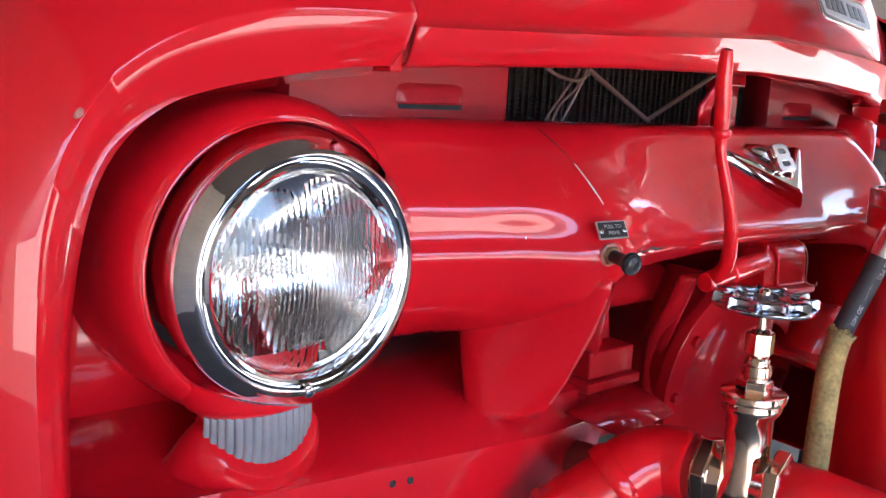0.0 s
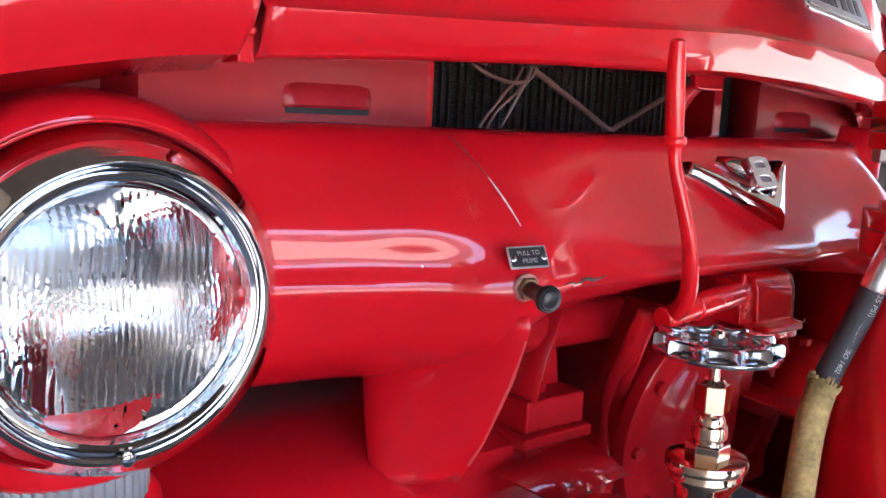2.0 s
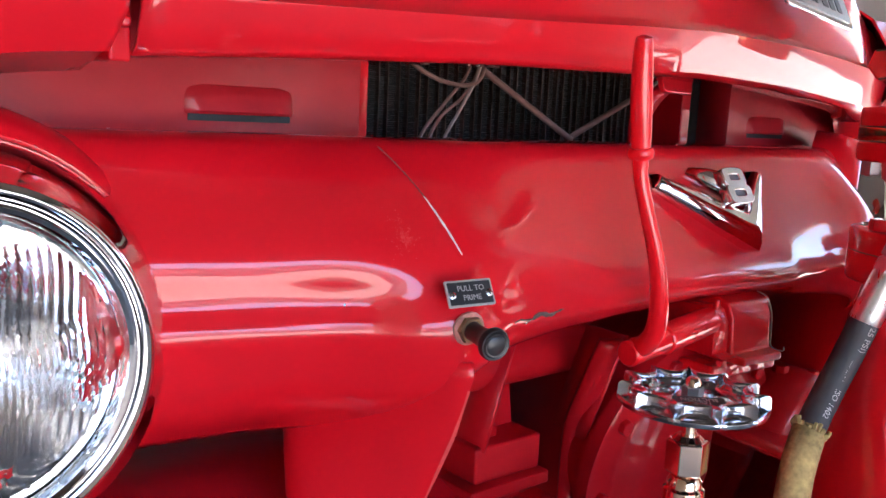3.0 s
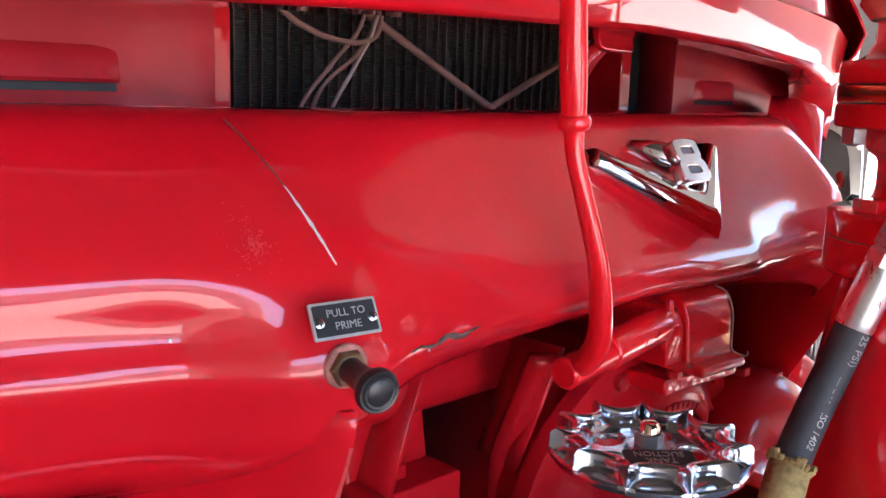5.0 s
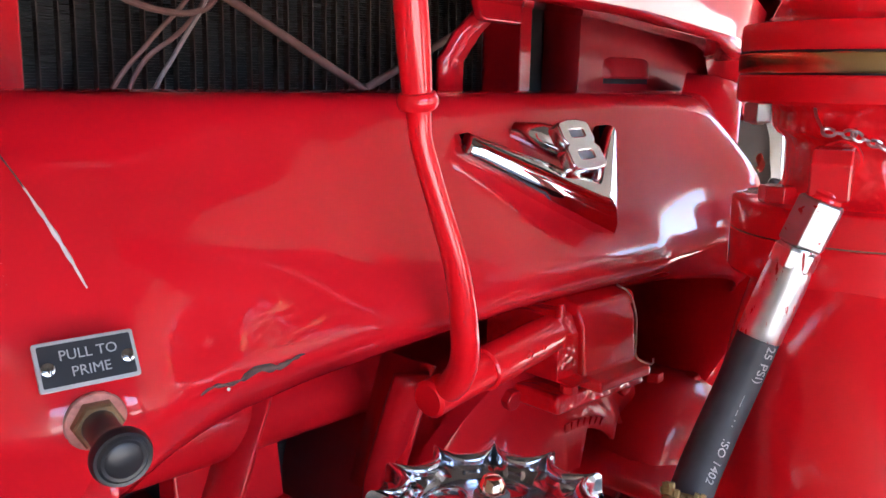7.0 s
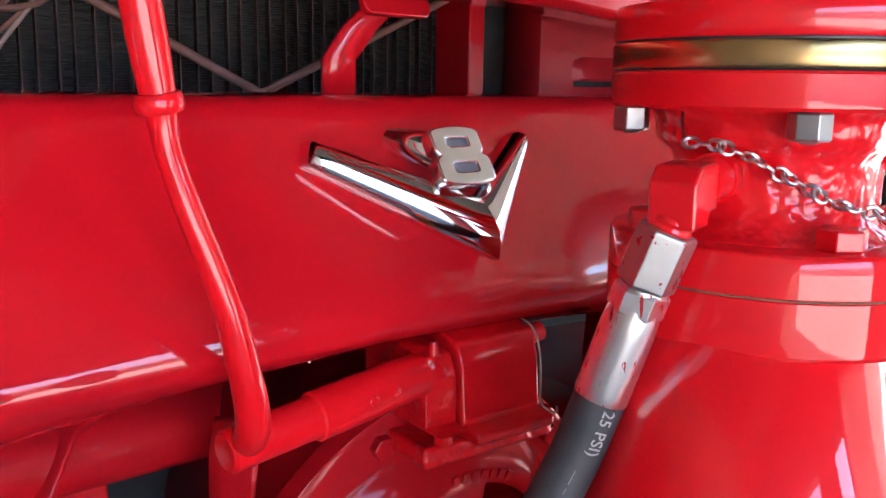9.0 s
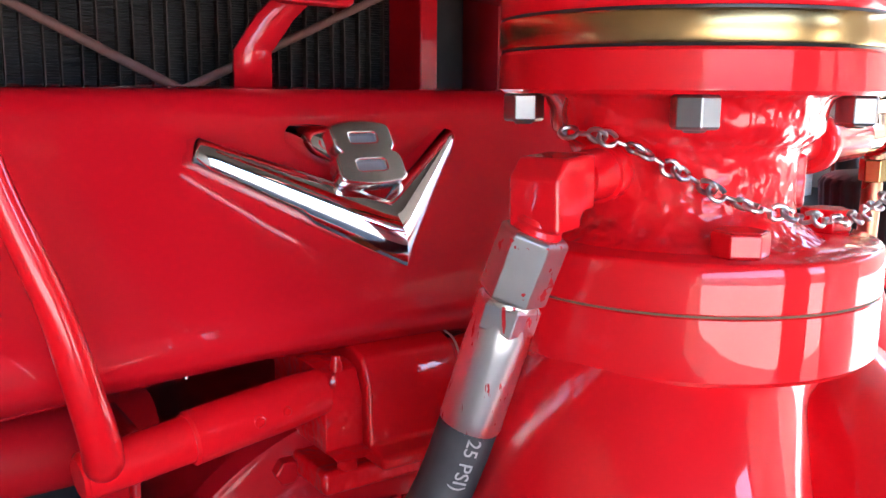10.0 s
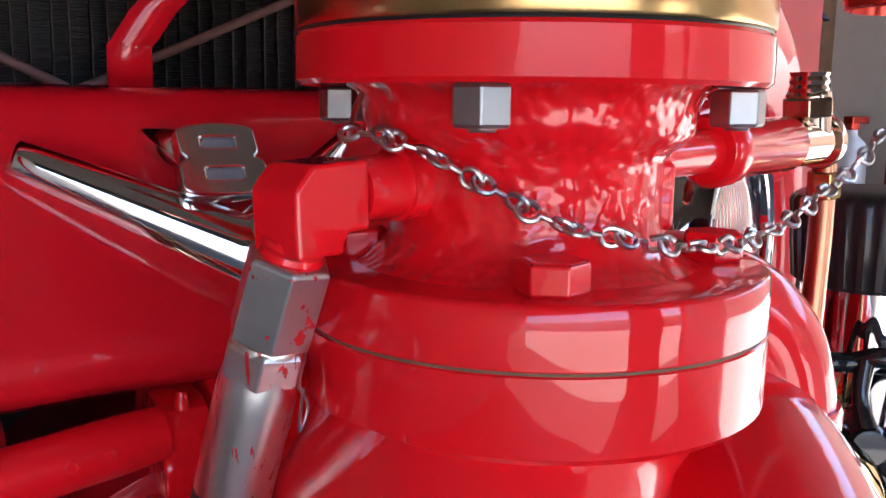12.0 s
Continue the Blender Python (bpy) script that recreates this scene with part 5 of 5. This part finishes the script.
part("nipple", tube([(0.187, -0.141, 0.96 - 0.0022 * k) for k in range(8)] + [(0.187, -0.141, 0.90)], [0.0210, 0.0222] * 4 + [0.0205], 32), RED_LUMPY, side)

# ---- intake valve with black cap, chrome barrel and handwheel ----
intake = thing("intake_valve", "chrome intake valve with black ribbed cap and black handwheel", "valve", (0.36, -0.05, 0.8))
IX, IY = 0.362, -0.066
I = Matrix.Translation((IX, IY, 0))
ribs = 30
rows = []
for k in range(ribs * 6):
    t = k * math.tau / (ribs * 6)
    c = 0.0013 if (k % 6) < 3 else 0.0
    rows.append([(r * math.cos(t), r * math.sin(t), z) for r, z in ((0.0, 1.054), (0.030, 1.054), (0.042, 1.0525), (0.0475 + 0.4 * c, 1.0495), (0.049 + c, 1.046), (0.0475 + c, 1.02), (0.0455 + c, 0.999), (0.0435, 0.9965), (0.038, 0.996))])
bm = grid(rows, close_u=True)
bm.transform(I)
part("cap", bm, BLACK, intake, "black ribbed rubber cap")
part("barrel", lathe([(0.040, 1.0), (0.0405, 0.990), (0.0405, 0.955), (0.0415, 0.954), (0.0415, 0.951), (0.0405, 0.950), (0.0405, 0.90), (0.045, 0.895), (0.045, 0.86), (0.045, 0.40), (0.06, 0.39), (0.06, 0.0)], 64, I), CHROME, intake, "chrome barrel")
W = aim((0.290, -0.118, 0.925), (0.225, -0.190, 0.940))
part("wheel_rim", tube([tuple(W @ Vector(((0.045 + 0.002 * math.cos(9 * t)) * math.cos(t), (0.045 + 0.002 * math.cos(9 * t)) * math.sin(t), 0.002 * math.cos(9 * t)))) for t in np.linspace(0, math.tau, 91)], 0.0056, 12, cap=False), BLACKGLOSS, intake, "black wavy handwheel rim")
for k in range(5):
    t = radians(72 * k + 20)
    part("wheel_spoke", tube([tuple(W @ Vector((0.006 * math.cos(t), 0.006 * math.sin(t), 0.006))), tuple(W @ Vector((0.024 * math.cos(t + 0.12), 0.024 * math.sin(t + 0.12), 0.003))), tuple(W @ Vector((0.044 * math.cos(t), 0.044 * math.sin(t), 0)))], [0.0065, 0.0045, 0.0055], 10, 10), BLACKGLOSS, intake)
part("wheel_hub", lathe([(0.0, 0.014), (0.009, 0.013), (0.012, 0.008), (0.012, -0.03), (0.0, -0.03)], 24, W), BLACKGLOSS, intake)
part("stem", tube([tuple(W @ Vector((0, 0, 0.0))), tuple(W @ Vector((0, 0, -0.09)))], 0.008, 16), CHROME, intake)
part("brass_bowl", lathe([(0.0, 0.045), (0.02, 0.043), (0.033, 0.034), (0.040, 0.018), (0.042, 0.0), (0.042, -0.05), (0.0, -0.05)], 48, aim((0.265, -0.10, 0.895), (0.215, -0.16, 0.90))), BRASSP, intake, "polished brass bowl")

# cap hanging on the chain
cap = thing("hose_cap", "red anodised hose cap hanging on the chain", "cap", (0.325, -0.1, 1.17))
part("cap_shell", lathe([(0.0, 1.205), (0.030, 1.205), (0.0335, 1.202), (0.034, 1.198), (0.034, 1.156), (0.0335, 1.1535), (0.031, 1.1525), (0.030, 1.16), (0.0, 1.165)], 48, Matrix.Translation((0.325, -0.100, 0))), CAPRED, cap)
part("cap_lug", join(lathe([(0.0, 0.0), (0.009, 0.0), (0.010, 0.004), (0.009, 0.012), (0, 0.013)], 20, aim((0.293, -0.107, 1.175), (0.265, -0.113, 1.175)))), BRASSP, cap)

# hex fitting on the discharge pipe
fit_ = thing("gauge_fitting", "brass hex fitting and red elbow on the discharge pipe", "pipe fitting", (-0.05, -0.15, 1.18))
part("fitting_pipe", tube([(-0.010, -0.149, 1.181), (-0.080, -0.151, 1.180)], 0.010, 20), RED_CAST, fit_)
part("fitting_hex", hexa(0.022, 0, 0.018, aim((-0.080, -0.151, 1.180), (-0.12, -0.153, 1.1795)) @ pose(0, 0, 0, 0, 0, 10)), BRONZE, fit_, "brass hex nut", smooth=False, bevel=0.0008)

# ---- background along the garage wall ----
shelf = thing("workbench", "dark workbench along the beige wall", "bench", (2.0, 1.2, 0))
part("top", box(1.75, 2.28, 0.88, 2.6, 0.78, 0.82), DARK, shelf, smooth=False, bevel=0.004)
for x, y in ((1.80, 0.93), (2.2, 0.93), (1.80, 2.55), (2.2, 2.55)):
    part("leg", box(x - 0.03, x + 0.03, y - 0.03, y + 0.03, 0, 0.78), DARK, shelf, smooth=False)


def bottle(x, y, z, r, h, material, top, label, name="spray_bottle"):
    b = thing(name, label, "bottle", (x, y, z), "bottles on the bench")
    part("bottle_body", lathe([(0.0, 0), (r, 0), (r, h * 0.62), (r * 0.85, h * 0.72), (r * 0.4, h * 0.80), (r * 0.38, h * 0.86), (0, h * 0.86)], 24, Matrix.Translation((x, y, z))), material, b)
    part("bottle_top", join(lathe([(0.0, h * 0.86), (r * 0.5, h * 0.86), (r * 0.5, h * 0.93), (0, h * 0.94)], 16, Matrix.Translation((x, y, z))), box(x - r * 0.4, x + r * 1.2, y - r * 0.35, y + r * 0.35, z + h * 0.92, z + h)), top, b, bevel=0.004)
    return b


bottle(2.05, 1.16, 0.82, 0.045, 0.26, PALE, CAPRED, "white spray bottle with a red trigger on the bench")
bottle(2.12, 1.05, 0.82, 0.04, 0.24, CAPRED, BLACK, "red bottle with a black top on the bench")
bottle(2.0, 0.95, 0.82, 0.05, 0.21, BLACK, BLACK, "black oil bottle on the bench", "oil_bottle")
bottle(2.1, 1.42, 0.82, 0.05, 0.24, BLUE, PALE, "blue bottle with a white top on the bench", "oil_bottle")
bottle(2.02, 1.58, 0.82, 0.06, 0.20, CLOTH, BLACK, "yellow bottle with a black top on the bench", "oil_bottle")
bin_ = thing("crate", "dark plastic crate on the garage floor beside the bench", "crate", (1.6, 0.9, 0))
part("crate_body", box(1.45, 1.72, 0.7, 1.3, 0, 0.42), BLACK, bin_, bevel=0.01)
post = thing("downpipe", "brown wooden post fixed to the wall", "post", (2.27, 1.44, 0.8))
part("post_body", box(2.22, 2.298, 1.42, 1.48, 0.0, 3.4), WOOD, post, smooth=False, bevel=0.004)
lampw = thing("wall_lamp", "blue enamelled wall lamp shade on the post", "lamp", (2.18, 1.45, 1.42))
part("shade", lathe([(0.02, 0.12), (0.03, 0.10), (0.06, 0.03), (0.085, 0.0), (0.08, 0.0), (0.05, 0.03), (0.02, 0.09)], 32, Matrix.Translation((2.17, 1.45, 1.36))), BLUE, lampw)
part("arm", tube([(2.17, 1.45, 1.47), (2.17, 1.45, 1.50), (2.22, 1.45, 1.52)], 0.012, 10), BLUE, lampw)

# the truck stands slightly turned to the drive
truck.matrix_basis = pose(0, 0, 0, 0, 0, 3.1) @ truck.matrix_basis
